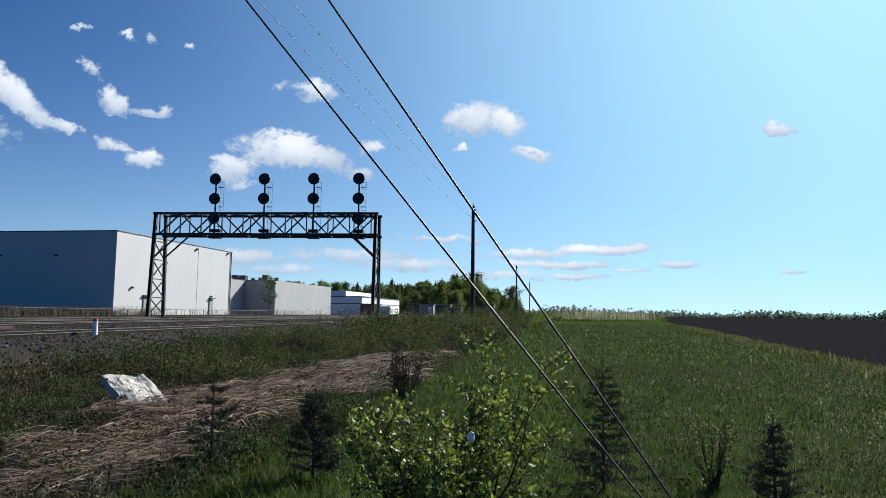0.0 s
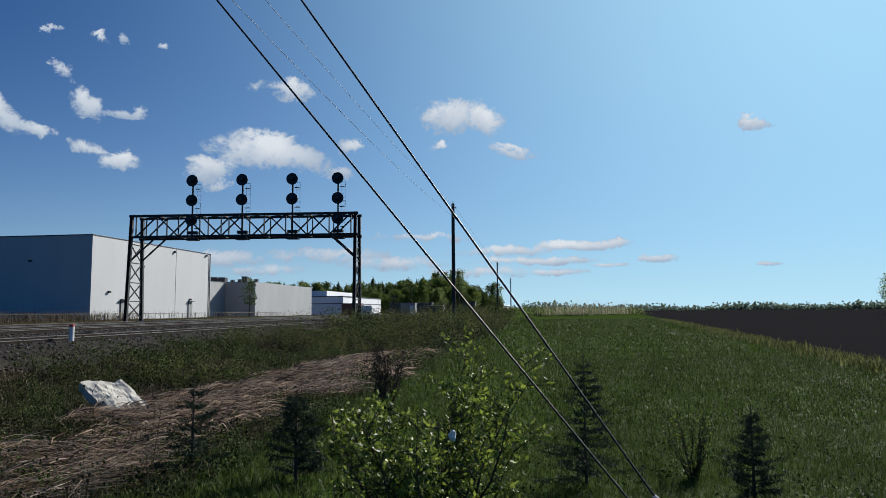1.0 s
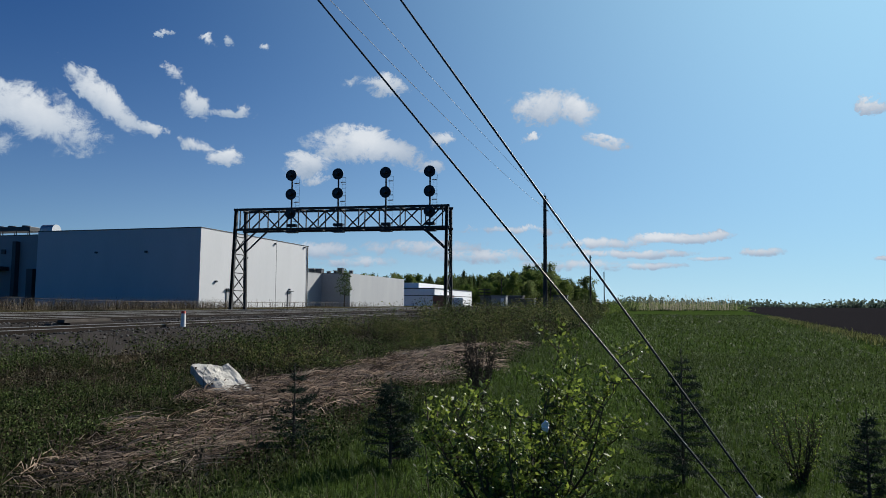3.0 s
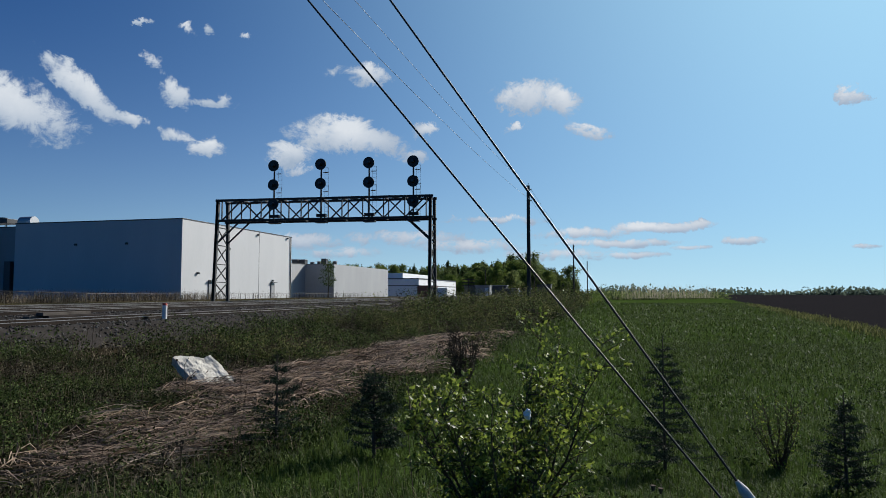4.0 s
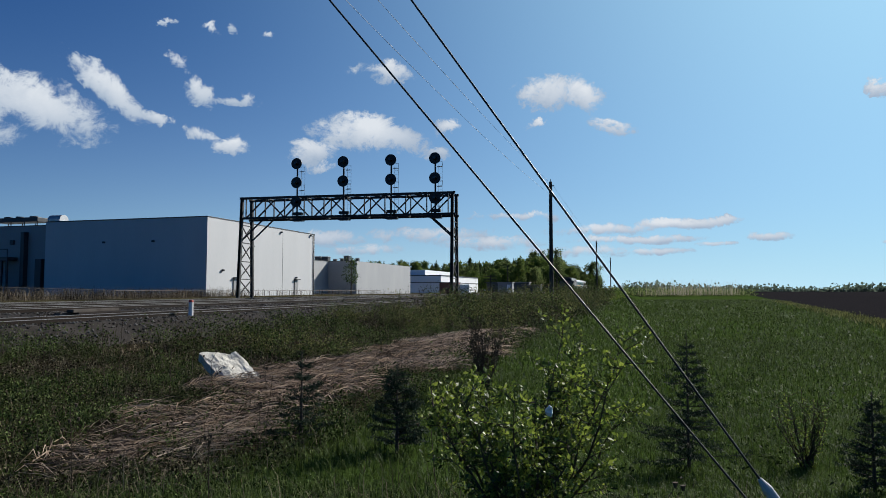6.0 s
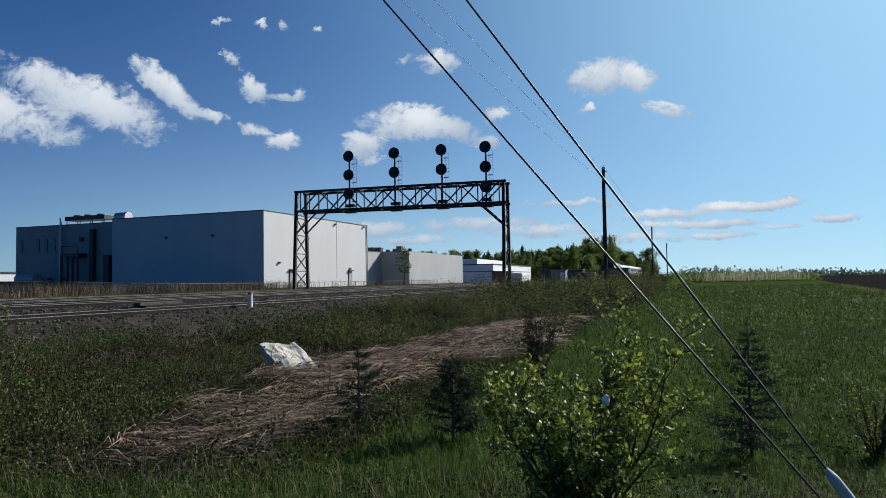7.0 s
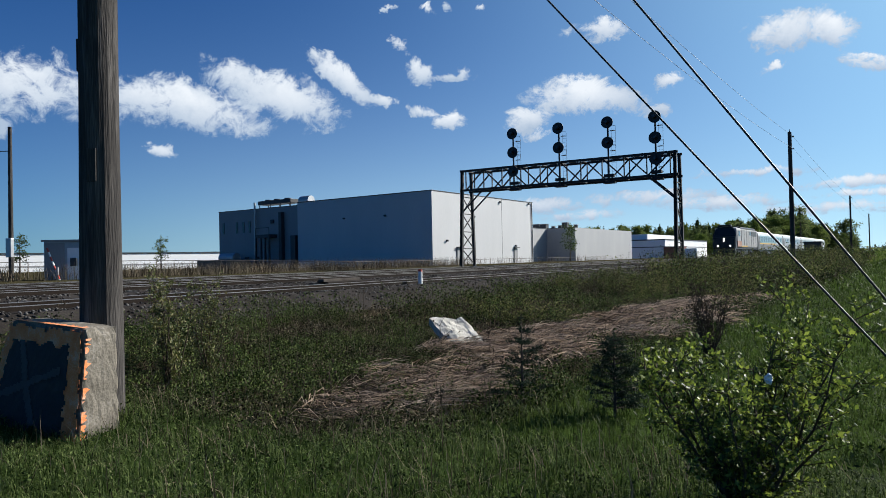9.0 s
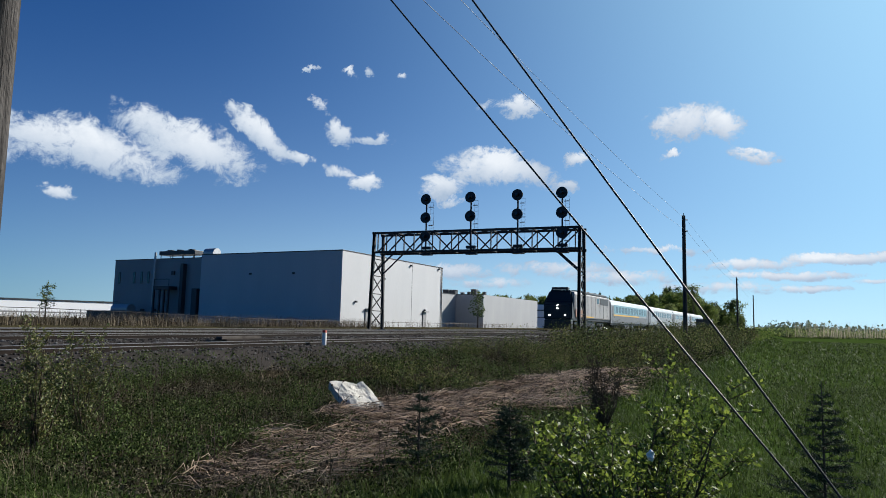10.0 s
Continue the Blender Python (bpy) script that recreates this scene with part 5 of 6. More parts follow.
def far_growth():
    """Hedges, far tree lines and the pale saplings along the field's end."""
    rng = np.random.default_rng(8)

    def clump_line(name, pts, height, depth, leaf, n, mt, label, cat):
        cs = []
        for (x0, y0), (x1, y1), m in pts:
            k = max(3, int(n * m))
            t = rng.uniform(0, 1, k)
            bump = 0.35 + 0.65 * np.abs(np.sin(t * 9.0 + x0) * np.sin(t * 23 + y0))
            h = np.abs(rng.uniform(0, 1, k)) * height * m * bump
            cs.append(np.stack([x0 + (x1 - x0) * t + rng.normal(0, depth, k), y0 + (y1 - y0) * t + rng.normal(0, depth, k), h - 0.5], 1))
        v, f = leaves(rng, np.concatenate(cs), leaf, 0.0, 0.8)
        tagged(from_arrays(name, v, f, mt), label, cat, kind="stuff")

    def polar(az, d):
        return d * math.sin(radians(az)), d * math.cos(radians(az))
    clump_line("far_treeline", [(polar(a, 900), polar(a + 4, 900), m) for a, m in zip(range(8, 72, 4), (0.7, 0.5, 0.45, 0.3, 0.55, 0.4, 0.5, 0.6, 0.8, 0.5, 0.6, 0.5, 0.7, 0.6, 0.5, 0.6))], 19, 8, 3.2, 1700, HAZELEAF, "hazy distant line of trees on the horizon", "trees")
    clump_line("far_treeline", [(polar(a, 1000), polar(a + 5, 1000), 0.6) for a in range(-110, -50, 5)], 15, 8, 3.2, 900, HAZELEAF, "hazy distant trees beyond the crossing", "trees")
    clump_line("hedge", [(polar(7.0, 210), polar(10.0, 230), 1.0), (polar(10.0, 235), polar(13.0, 250), 0.9), (polar(13, 250), polar(17.5, 280), 0.85)], 3.2, 2.0, 0.55, 4200, FARLEAF, "low green hedge at the end of the field", "hedge")
    clump_line("trackside_scrub", [(tuple(plan(29.3, s).xy), tuple(plan(29.6, s + 20).xy), 0.8 + 0.2 * (s % 40 == 0)) for s in range(30, 200, 20)], 2.5, 1.0, 0.3, 2200, SPRINGLEAF, "fresh green scrub along the track edge", "shrub")
    # leafless saplings, each drawn as one thin bent strip
    n = 460
    t = rng.uniform(0, 1, n)
    az, d = np.radians(10.2 + 6.8 * t), 200 + 40 * t
    xyz = np.stack([d * np.sin(az), d * np.cos(az), np.zeros(n)], 1)
    v, f = blades(rng, xyz * np.array([1, 1, 0]) + rng.normal(0, 1, (n, 3)) * np.array([1.5, 1.5, 0.1]), 4.4, 0.045, 0.22, 0.3)
    tagged(from_arrays("sapling_row", v, f, PALESAPLING), "pale leafless saplings standing at the field's end", "reeds", kind="stuff")
    big = crown_tree("field_tree", 51, 11.5, 4.6, FARLEAF, False, 5200, 0.36, "lone full-crowned tree at the edge of the ploughed field")
    x, y = polar(35.3, 240)
    big.matrix_world = Matrix.Translation((x, y, -0.7))
    for i, (az, d) in enumerate(((-47.6, 112), (-57.0, 110))):
        q = crown_tree("young_tree", 60 + i, 5.5 + i * 0.4, 1.5, FARLEAF, False, 700, 0.2, "sparse young tree beyond the fence", True)
        x, y = polar(az, d)
        q.matrix_world = Matrix.Translation((x, y, 0.6))


far_growth()


# ---- near plants ----
def spruce(x, y, height, spread, seed, dens=1.0, label="small dark spruce sapling in the grass"):
    rng = np.random.default_rng(seed)
    g = empty("spruce_sapling", Matrix.Translation((x, y, ground_z(x, y))), label, "spruce", "spruce saplings")
    bm = rod((0, 0, -0.1), (0, 0, height), 0.022, 0.004, 7)
    cs = []
    levels = int(15 * dens)
    for i in range(levels):
        t = 0.1 + 0.84 * i / levels
        k = rng.integers(5, 8)
        for j in range(k):
            ang = rng.uniform(0, 2 * np.pi)
            ln = spread * (1.02 - t) ** (0.8 if height < 1.2 else 1.15) * rng.uniform(0.6, 1.15) + 0.03
            p = np.array([0, 0, height * t])
            q = p + np.array([math.cos(ang) * ln, math.sin(ang) * ln, ln * rng.uniform(-0.05, 0.45)])
            rod(p, q, 0.006, 0.002, 4, bm)
            twigs = [(p + (q - p) * 0.15, q)]
            for s_ in range(5):
                tt = rng.uniform(0.3, 0.95)
                b = p + (q - p) * tt
                ang2 = ang + rng.choice((-1, 1)) * rng.uniform(0.5, 1.0)
                l2 = ln * (1 - tt * 0.6) * 0.5
                twigs.append((b, b + np.array([math.cos(ang2) * l2, math.sin(ang2) * l2, l2 * rng.uniform(-0.1, 0.3)])))
            for a, b in twigs:
                m = max(3, int(np.linalg.norm(b - a) / 0.006))
                tt = rng.uniform(0, 1, m)
                cs.append(a[None] + (b - a)[None] * tt[:, None])
    m = 60
    cs.append(np.array([0, 0, height])[None] - rng.uniform(0, 1, (m, 1)) * np.array([[0, 0, height * 0.25]]))
    part("trunk", bm, BARK, g)
    v, f = leaves(rng, np.concatenate(cs), 0.034, -0.1, 0.26)
    from_arrays("needles", v, f, NEEDLE, g)
    return g


spruce(-1.26, 6.55, 0.84, 0.33, 1, 1.0)
spruce(1.86, 8.45, 1.62, 0.66, 2, 1.1, "dark spruce sapling with a long leader")
spruce(3.37, 7.35, 1.0, 0.33, 3, 1.0)
spruce(-2.35, 7.0, 0.95, 0.36, 4, 0.5, "thin sparse dark sapling standing in flattened straw")


def bush(name, x, y, height, spread, seed, stems, nleaf, leaf, mt, label, aspect=0.55, twig=DRYLEAF):
    rng = np.random.default_rng(seed)
    g = empty(name, Matrix.Translation((x, y, ground_z(x, y))), label, "bush")
    bm = bmesh.new()
    cs = []
    for i in range(stems):
        ang = rng.uniform(0, 2 * np.pi)
        out = spread * rng.uniform(0.1, 1.0) ** 0.6
        p = Vector((rng.normal(0, 0.03), rng.normal(0, 0.03), -0.05))
        pts = [p]
        hh = height * rng.uniform(0.6, 1.02)
        for k in range(1, 7):
            t = k / 6
            pts.append(Vector((math.cos(ang) * out * t ** 0.75 + rng.normal(0, 0.015), math.sin(ang) * out * t ** 0.75 + rng.normal(0, 0.015), hh * t)))
        for k in range(6):
            r0 = 0.012 * (1 - k / 6.5)
            rod(pts[k], pts[k + 1], r0, r0 * 0.8, 5, bm)
        for k in range(1, 7):
            for _ in range(4):
                b = pts[k - 1].lerp(pts[k], rng.uniform(0, 1))
                e = b + Vector((rng.normal(0, 1), rng.normal(0, 1), rng.uniform(0, 1.4))).normalized() * rng.uniform(0.08, 0.24) * spread * 1.6
                rod(b, e, 0.004, 0.0015, 4, bm)
                m = max(2, int(nleaf / (stems * 20)))
                tt = rng.uniform(0.2, 1.05, m)[:, None]
                cs.append(np.array(b)[None] + (np.array(e) - np.array(b))[None] * tt + rng.normal(0, 0.012, (m, 3)))
    part("branching", bm, twig, g)
    v, f = leaves(rng, np.concatenate(cs), leaf, -0.35, aspect)
    from_arrays("foliage", v, f, mt, g)
    return g


bush("willow_bush", -0.05, 4.25, 1.22, 0.73, 5, 20, 10500, 0.034, LEAF, "leafy bright green willow bush with backlit leaves")
bush("dogwood_bush", -6.75, 6.2, 1.55, 0.5, 6, 12, 3600, 0.036, REDLEAF, "leafy green and reddish bush beside the pole")
bush("dogwood_bush", -7.1, 7.2, 1.4, 0.5, 16, 11, 2600, 0.036, REDLEAF, "low leafy bush beside the pole")
bush("thin_shrub", 3.35, 8.9, 0.92, 0.36, 7, 16, 1500, 0.028, LEAF, "thin upright shrub with small yellow-green leaves")
bush("bare_shrub", -0.62, 10.3, 1.12, 0.34, 8, 22, 2600, 0.028, DRYLEAF, "dark bare twiggy shrub by the flattened straw")
bush("low_bush", 0.9, 3.0, 0.35, 0.28, 10, 10, 500, 0.04, LEAF, "low leafy bush in deep grass")


def litter_scrap():
    g = empty("litter_scrap", Matrix.Translation((0.07, 3.9, 0.83)), "crumpled white scrap caught in the willow bush", "litter")
    bm = bmesh.new()
    bmesh.ops.create_icosphere(bm, subdivisions=3, radius=0.02)
    for q in bm.verts:
        q.co += noise.noise_vector(q.co * 60) * 0.014
        q.co.z *= 1.2
    part("scrap", bm, PAPER, g)


litter_scrap()


def scatter(rng, n, x0, x1, y0, y1, keep):
    x, y = rng.uniform(x0, x1, n), rng.uniform(y0, y1, n)
    pts = [(a, b, ground_z(a, b)) for a, b in zip(x, y) if keep(a, b)]
    return np.array(pts)


def straw_zone(x, y):
    """How strongly the flattened straw covers a spot: a curved swath along the foot of the bank."""
    a = across(x, y)
    if y < 5.6 or y > 26:
        return 0.0
    centre, half = 29.35, 1.95 - 0.5 * smooth(y, 14, 24)
    w = 1 - abs(a - centre) / half + 0.7 * noise.noise(Vector((x * 0.6, y * 0.6, 1.0)))
    w -= 1.2 * (1 - smooth(x + 0.35 * y, -3.6, -1.6)) * (1 - smooth(y, 8.5, 11.0))
    return max(0.0, min(1.0, w * 2.0))


def green_front(x, y):
    return 5.3 + 0.5 * noise.noise(Vector((x * 0.7, 0.3, 2.0))) + 0.9 * smooth(x, -1.0, 0.6)


def plants():
    rng = np.random.default_rng(21)
    # long grass round the viewpoint, with low leafy weeds and fallen pale stems in it
    def fore(x, y):
        return y < green_front(x, y) and across(x, y) < 36
    p = scatter(rng, 105000, -8.5, 3.5, 1.6, 6.6, lambda x, y: fore(x, y) and rng.uniform() < 0.75 + 0.6 * noise.noise(Vector((x * 1.7, y * 1.7, 3))))
    v, f = blades(rng, p, 0.16, 0.005, 0.75, 1.0)
    tagged(from_arrays("long_grass", v, f, BLADE), "fresh green long grass in the foreground", "grass", kind="stuff")
    c = scatter(rng, 1500, -8.5, 3.5, 1.6, 6.6, fore)
    pos = (c[:, None] + rng.normal(0, 1, (len(c), 26, 3)) * np.array([0.07, 0.07, 0.03]) + np.array([0, 0, 0.06])).reshape(-1, 3)
    v, f = leaves(rng, pos, 0.03, -0.3, 0.45)
    tagged(from_arrays("meadow_weeds", v, f, WEEDGREEN), "small leafy weeds in the long grass", "weeds", kind="stuff")
    p = scatter(rng, 9000, -8.5, 3.5, 1.6, 6.6, lambda x, y: fore(x, y) and noise.noise(Vector((x * 0.8, y * 0.8, 17.0))) > rng.uniform(-0.35, 0.5))
    v, f = blades(rng, p + np.array([0, 0, 0.05]), 0.3, 0.004, 1.15, 0.7)
    tagged(from_arrays("fallen_stems", v, f, DEADGRASS), "pale dry stems fallen in the grass", "dead grass", kind="stuff")
    # field grass, thinning with distance
    for n, x0, x1, y0, y1, ln, w in ((90000, -3.6, 9, 5.0, 13, 0.13, 0.007), (60000, -1, 16, 13, 30, 0.15, 0.018), (40000, 0, 34, 30, 70, 0.2, 0.05), (26000, 6, 60, 70, 150, 0.3, 0.12)):
        p = scatter(rng, n, x0, x1, y0, y1, lambda x, y: across(x, y) > 31.2 + 0.5 * noise.noise(Vector((x, y, 0))) and (x - 18.7) * 0.961 - (y - 31.3) * 0.276 < 0.3)
        v, f = blades(rng, p, ln, w, 0.75, 0.7)
        tagged(from_arrays("field_grass", v, f, FIELD), "even green meadow grass with darker tufts", "grass", kind="stuff")
    c = scatter(rng, 900, -1, 18, 6, 34, lambda x, y: across(x, y) > 31.8 and (x - 18.7) * 0.961 - (y - 31.3) * 0.276 < -1)
    far = (0.6 + c[:, 1] / 18.0)[:, None, None]
    pos = (c[:, None] + rng.normal(0, 1, (len(c), 30, 3)) * np.array([0.12, 0.12, 0.035]) * far + np.array([0, 0, 0.09])).reshape(-1, 3)
    v, f = leaves(rng, pos, 0.055, -0.3, 0.45)
    tagged(from_arrays("field_tufts", v, f, WEEDGREEN), "darker leafy tufts scattered in the meadow", "weeds", kind="stuff")
    run, off = 120 * rng.uniform(0, 1, 9000) ** 1.5 - 18, rng.normal(-0.6, 0.55, 9000)
    x, y = 18.7 + 0.276 * run + 0.961 * off, 31.3 + 0.961 * run - 0.276 * off
    p = np.array([(a, b, ground_z(a, b)) for a, b in zip(x, y)])
    v, f = blades(rng, p, 0.34, 0.05, 0.6, 0.5)
    tagged(from_arrays("verge_weeds", v, f, VERGE), "yellow-green weeds along the edge of the ploughed earth", "weeds", kind="stuff")
    # weeds on the bank: patches of leafy clumps among leaning dead stems
    def patch(x, y):
        return 0.5 + 0.5 * noise.noise(Vector((x * 0.45, y * 0.45, 11.0))) + 0.35 * noise.noise(Vector((x * 1.3, y * 1.3, 5.0)))

    def on_bank(x, y):
        return 22.3 + 0.8 * noise.noise(Vector((x * 0.5, y * 0.5, 6.0))) < across(x, y) < 31.6 and y > green_front(x, y) - 0.3

    for n, x0, x1, y0, y1, ln, leaf, m in ((3600, -11, 1.5, 5.0, 13, 0.24, 0.038, 50), (4200, -20, 4, 13, 27, 0.32, 0.06, 40), (3400, -16, 13, 27, 75, 0.55, 0.12, 30)):
        c = scatter(rng, n, x0, x1, y0, y1, lambda x, y: on_bank(x, y) and straw_zone(x, y) < 0.25 + (1.0 if y < 10 else 0.5) * rng.uniform())
        k = len(c)
        tone = np.array([patch(x, y) for x, y, _ in c])
        hgt = ln * rng.uniform(0.35, 1.55, k) * (0.6 + 0.7 * np.clip(tone, 0, 1))
        rad = rng.uniform(0.5, 1.2, k) * ln * 0.9
        ang, rho = rng.uniform(0, 2 * np.pi, (k, m)), np.sqrt(rng.uniform(0, 1, (k, m)))
        pos = np.stack([c[:, None, 0] + np.cos(ang) * rho * rad[:, None], c[:, None, 1] + np.sin(ang) * rho * rad[:, None], c[:, None, 2] + hgt[:, None] * (1 - rho ** 2 * 0.8) * rng.uniform(0.15, 1.0, (k, m))], 2)
        for name, mt, pick, label in (("green_weeds", WEEDGREEN, tone > 0.47, "low leafy green weeds in clumps on the bank"), ("dull_weeds", WEED, (tone > 0.3) & (tone <= 0.47), "dull olive weeds in clumps on the bank"), ("brown_weeds", WEEDBROWN, tone <= 0.3, "brown withered weeds on the bank")):
            if pick.sum() == 0:
                continue
            v, f = leaves(rng, pos[pick].reshape(-1, 3), leaf, -0.2, 0.5)
            tagged(from_arrays(name, v, f, mt), label, "weeds", kind="stuff")
        st = scatter(rng, n * 3, x0, x1, y0, y1, on_bank)
        v, f = blades(rng, st, ln * 1.2, leaf * 0.1 + 0.0015, 0.9, 0.6)
        tagged(from_arrays("dead_stems", v, f, DEADGRASS), "dead brown grass stems among the weeds", "dead grass", kind="stuff")
        st = scatter(rng, n * 3, x0, x1, y0, y1, lambda x, y: on_bank(x, y) and patch(x, y) > 0.5 and straw_zone(x, y) < 0.4)
        v, f = blades(rng, st, ln * 1.0, leaf * 0.14 + 0.003, 0.5, 0.7)
        tagged(from_arrays("bank_grass", v, f, WEEDGREEN), "rough green grass on the railway bank", "grass", kind="stuff")
    # shrubby tall weeds on the far bank: upright sprays of leaves
    def thicket(x, y):
        a = across(x, y)
        return 23.6 < a < 31.2 and y > 15.5 and straw_zone(x, y) < 0.2 and noise.noise(Vector((x * 0.3, y * 0.3, 14.0))) > 0.12 - 0.3 * smooth(y, 20, 34)
    for n, y0, y1, leaf, tall in ((760, 15.5, 30, 0.05, 0.8), (900, 30, 62, 0.09, 1.5), (500, 62, 120, 0.16, 1.9)):
        c = scatter(rng, n * 6, -10 if y0 < 40 else 0, 14, y0, y1, thicket)[:n]
        k, stems, per = len(c), 9, 12
        foot = c[:, None] + rng.normal(0, 0.16, (k, stems, 3)) * np.array([1, 1, 0])
        way = rng.normal(0, 0.28, (k, stems, 3))
        way[:, :, 2] = 1.0
        ht = tall * rng.uniform(0.4, 1.15, (k, 1, 1)) * rng.uniform(0.6, 1.1, (k, stems, 1))
        t = rng.uniform(0.12, 1.0, (k, stems, per, 1))
        pos = foot[:, :, None] + (way * ht)[:, :, None] * t + rng.normal(0, leaf * 0.8, (k, stems, per, 3))
        hue = rng.uniform(0, 1, k)
        for name, mt, pick, label in (("bank_shrubs", VERGE, hue < 0.4, "yellow-green shrubby weeds on the bank"), ("bank_shrubs", WEEDGREEN, (hue >= 0.4) & (hue < 0.75), "deep green shrubby weeds on the bank"), ("bank_shrubs", DRYLEAF, hue >= 0.75, "brown leafless shrubby weeds on the bank")):
            v, f = leaves(rng, pos[pick].reshape(-1, 3), leaf, -0.4, 0.5)
            tagged(from_arrays(name, v, f, mt), label, "shrub", kind="stuff")
    # flattened straw
    p = scatter(rng, 90000, -9, 2.5, 5.4, 26, lambda x, y: straw_zone(x, y) > 0.3 + (1.5 - 0.6 * smooth(y, 8, 12)) * abs(noise.noise(Vector((x * 1.4, y * 1.4, 4)))))
    p = np.concatenate([p, scatter(rng, 70000, -7, 1.5, 10, 23, lambda x, y: straw_zone(x, y) > 0.35 + 0.5 * abs(noise.noise(Vector((x * 1.4, y * 1.4, 4)))))])
    n = len(p)
    swirl = np.array([0.12 + 1.1 * noise.noise(Vector((a * 0.5, b * 0.5, 9))) for a, b, _ in p]) + rng.normal(0, 0.4, n)
    L = 0.12 + 0.75 * rng.uniform(0, 1, n) ** 1.8
    d = np.stack([np.cos(swirl) * L, np.sin(swirl) * L * 0.9, rng.normal(0.0, 0.065, n)], 1)
    base = p + np.stack([0 * L, 0 * L, rng.uniform(0.02, 0.14, n)], 1)
    w = (rng.uniform(0.002, 0.006, n) * (0.6 + p[:, 1] / 13.0))[:, None]
    perp = np.stack([-np.sin(swirl), np.cos(swirl), rng.normal(0, 0.45, n)], 1) * w
    mid = base + d * 0.5 + np.stack([0 * L, 0 * L, rng.uniform(0.0, 0.08, n)], 1)
    v = np.stack([base - perp, base + perp, mid - perp, mid + perp, base + d], 1).reshape(-1, 3)
    b = (np.arange(n) * 5)[:, None]
    f = np.stack([b + np.array([[0, 1, 3]]), b + np.array([[0, 3, 2]]), b + np.array([[2, 3, 4]])], 1).reshape(-1, 3)
    tagged(from_arrays("flattened_straw", v, f, STRAW), "swirled mat of flattened pale straw", "straw", kind="stuff")
    # dry reeds before the hall
    a, s = rng.uniform(-15.0, -5.5, 17000), rng.uniform(-46, 14, 17000)
    a2, s2 = rng.uniform(-12, -3.0, 1100), rng.uniform(12, 60, 1100)
    a, s = np.concatenate([a, a2]), np.concatenate([s, s2])
    p = np.stack([AX + a * VX + s * UX, AY + a * VY + s * UY, 0.7 + 0 * a], 1)
    p = p[[noise.noise(Vector((q[0] * 0.35, q[1] * 0.35, 2.0))) > rng.uniform(-0.5, 0.45) for q in p]]
    v, f = blades(rng, p, 1.15, 0.022, 0.32, 0.5)
    tagged(from_arrays("dry_reeds", v, f, DEADGRASS), "tall dry brown reeds in front of the factory", "reeds", kind="stuff")


def dry_stalk(x, y, h, seed):
    """A dead umbel: a thin stem with a flat spray of seed heads."""
    rng = random.Random(seed)
    g = empty("dry_stalk", Matrix.Translation((x, y, ground_z(x, y))), "thin dead brown stalk with a seed head", "stalk", "dry stalks on the bank")
    top = Vector((rng.uniform(-0.08, 0.08), rng.uniform(-0.08, 0.08), h))
    part("stem", rod((0, 0, -0.05), top, 0.004, 0.0025, 5), DRYLEAF, g)
    for i in range(rng.randint(3, 6)):
        t = rng.uniform(0.55, 1.0)
        b = top * t
        e = b + Vector((rng.uniform(-0.12, 0.12), rng.uniform(-0.12, 0.12), rng.uniform(0.03, 0.14)))
        tw = part("seed_twig", rod(b, e, 0.0025, 0.0015, 4), DRYLEAF, g)
        part("seed_head", rod(e - Vector((0, 0, 0.01)), e + Vector((0, 0, 0.018)), 0.006, 0.014, 6), DRYLEAF, tw)


stalk_rng = random.Random(31)
for i in range(26):
    sx, sy = stalk_rng.uniform(-9.0, 0.5), stalk_rng.uniform(5.4, 12.0)
    if across(sx, sy) < 31.8:
        dry_stalk(sx, sy, stalk_rng.uniform(0.5, 1.15), i)
for i, (sx, sy, h) in enumerate(((-0.72, 5.3, 0.62), (-2.2, 4.6, 0.55), (-3.4, 4.9, 0.7), (0.55, 3.6, 0.5))):
    dry_stalk(sx, sy, h, 100 + i)
plants()


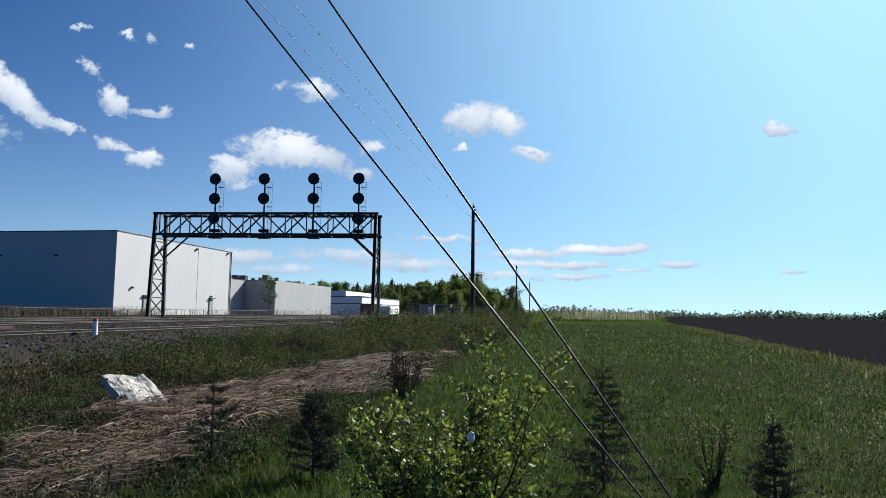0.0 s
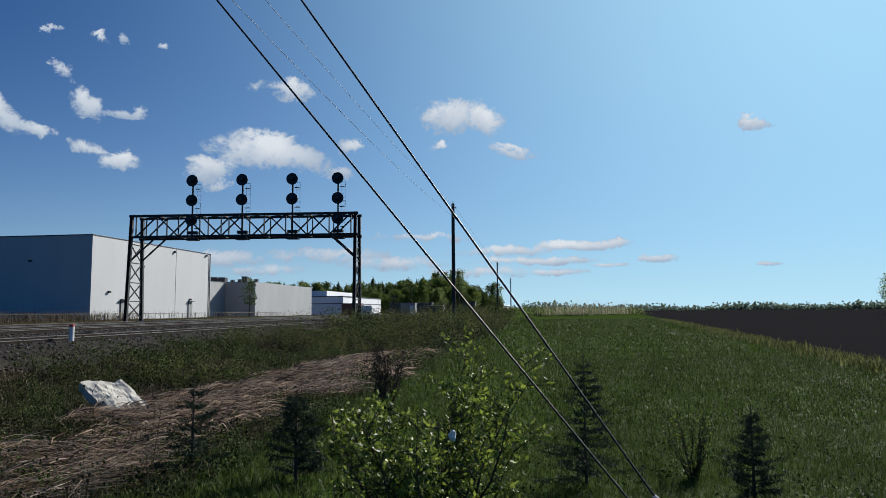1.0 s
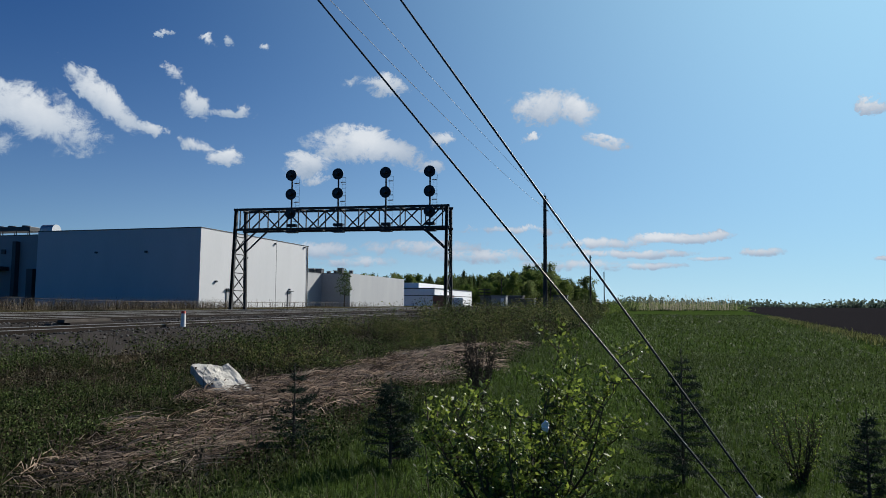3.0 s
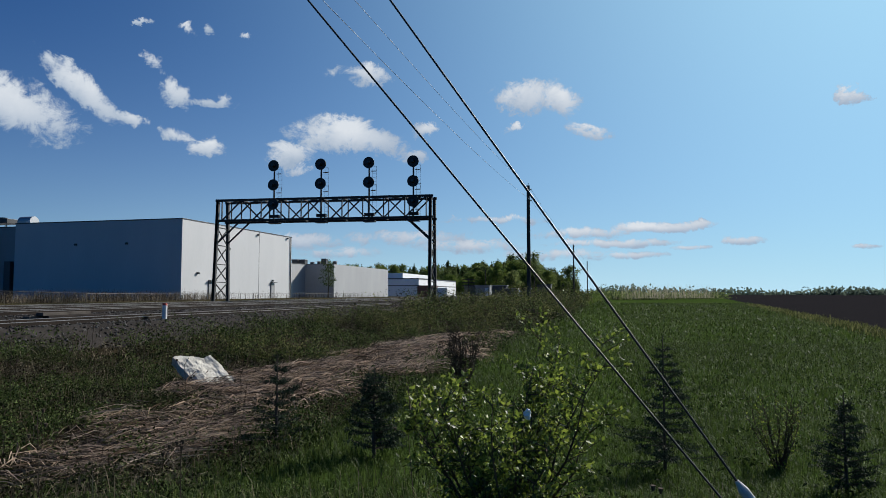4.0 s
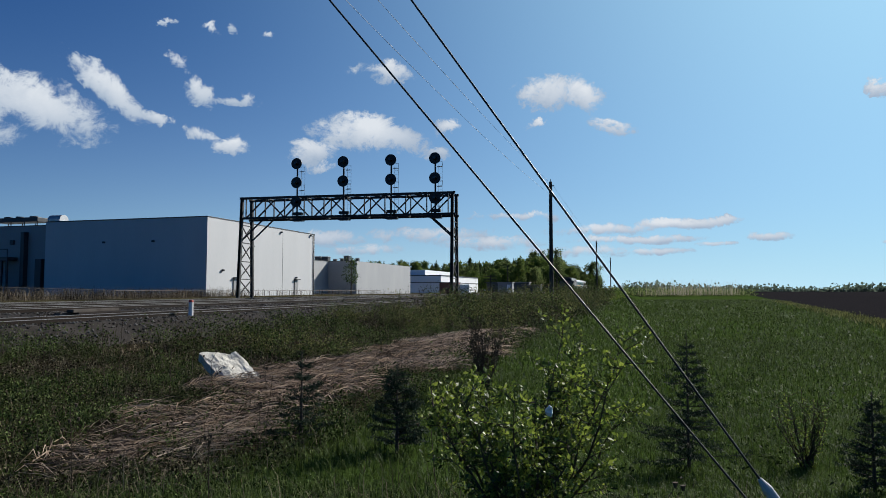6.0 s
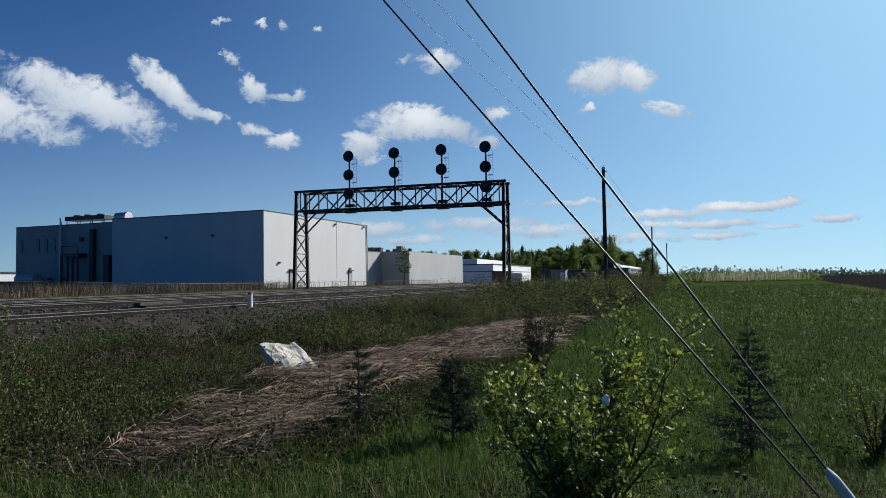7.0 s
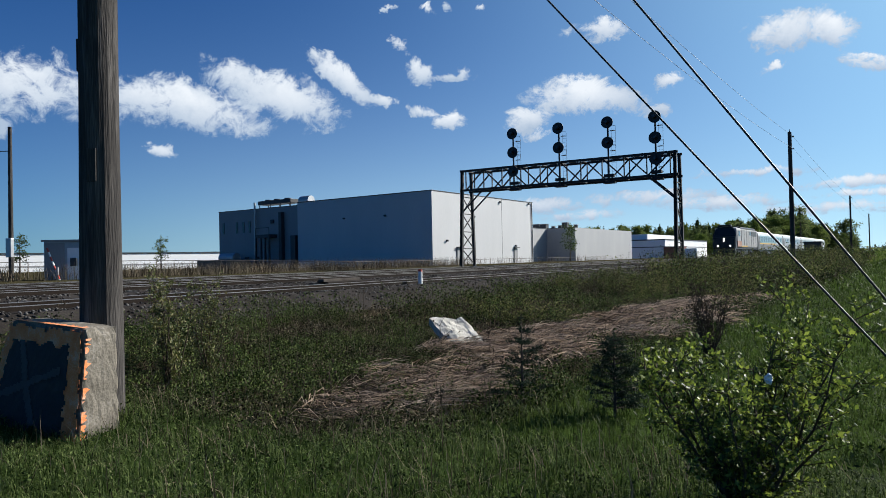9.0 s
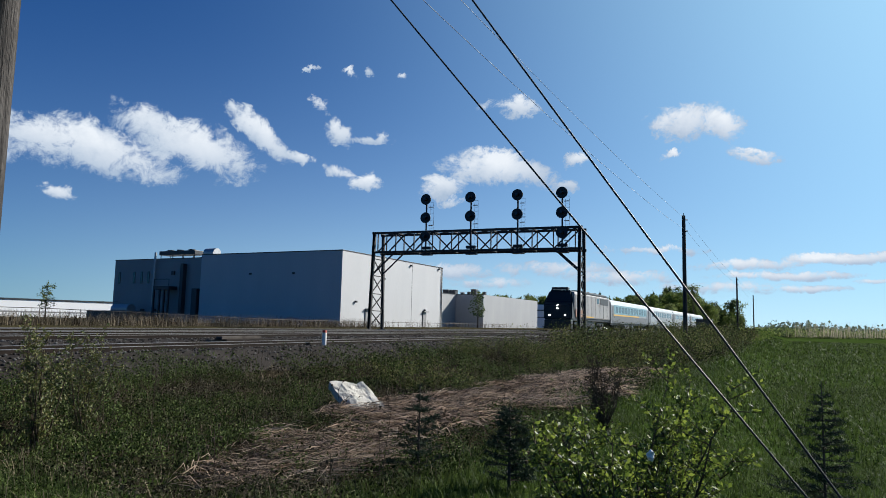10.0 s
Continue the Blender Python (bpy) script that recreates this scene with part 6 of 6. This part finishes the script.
# ---- tracks: rails and sleepers ----
def tracks():
    tie = box(-1.3, 1.3, -0.11, 0.11, 0.74, 0.885, 0.012)
    mesh = None
    for a, drop in ((21.0, 0.13), (17.2, 0.0), (13.3, 0.0), (9.2, 0.0)):
        t = empty("railway_track", TRACK @ Matrix.Translation((a, 0, -drop)), "railway track of worn steel rails on timber sleepers", "railway track", "tracks", "structure")
        for x in (-0.75, 0.75):
            r = part("rail", box(x - 0.035, x + 0.035, -120, 420, 0.83, RAIL_Z - 0.012), RUSTRAIL, t)
            part("rail_foot", box(x - 0.075, x + 0.075, -120, 420, 0.828, 0.85), RUSTRAIL, r)
            part("rail_head", box(x - 0.036, x + 0.036, -120, 420, RAIL_Z - 0.011, RAIL_Z), RAILTOP, r, "polished running surface")
        lo, hi = (-58, 6) if a > 15 else (-50, -5)
        k = int((hi - lo) / 0.56)
        rng = random.Random(int(a))
        for i in range(k):
            if mesh is None:
                ob = part("sleeper", tie, TIE, t)
                mesh = ob.data
            else:
                ob = new("sleeper", mesh)
                ob.parent = t
            ob.matrix_local = Matrix.Translation((rng.uniform(-0.05, 0.05), lo + i * 0.56, rng.uniform(-0.01, 0.008))) @ Matrix.Rotation(rng.uniform(-0.02, 0.02), 4, "Z")
    spare = empty("spare_sleepers", TRACK @ Matrix.Translation((19.25, -37.8, 0.79)), "pile of loose weathered sleepers by the track", "sleepers")
    for x, y, z, r in ((0, 0, 0.0, 0.04), (0.35, 0.4, 0.0, -0.06), (0.15, 0.2, 0.092, 0.12)):
        q = part("loose_sleeper", box(-0.11, 0.11, -1.0, 1.0, 0, 0.09, 0.012), TIE, spare)
        q.matrix_local = Matrix.Translation((x, y, z)) @ Matrix.Rotation(r, 4, "Z")


tracks()


# ---- what moves ----
def motions():
    front = [(0.0, 372.0), (2.5, 282.0), (4.0, 226.5), (5.0, 192.0), (5.7, 168.0), (6.8, 131.0), (7.5, 105.0), (8.0, 86.0), (8.5, 67.0), (9.0, 47.5), (9.5, 31.0), (10.0, 15.3)]
    for ob, off in zip(train, OFFSETS):
        walk(ob, [(t, TRACK @ Matrix.Translation((TRAIN_A, s + off, 0))) for t, s in front])


motions()
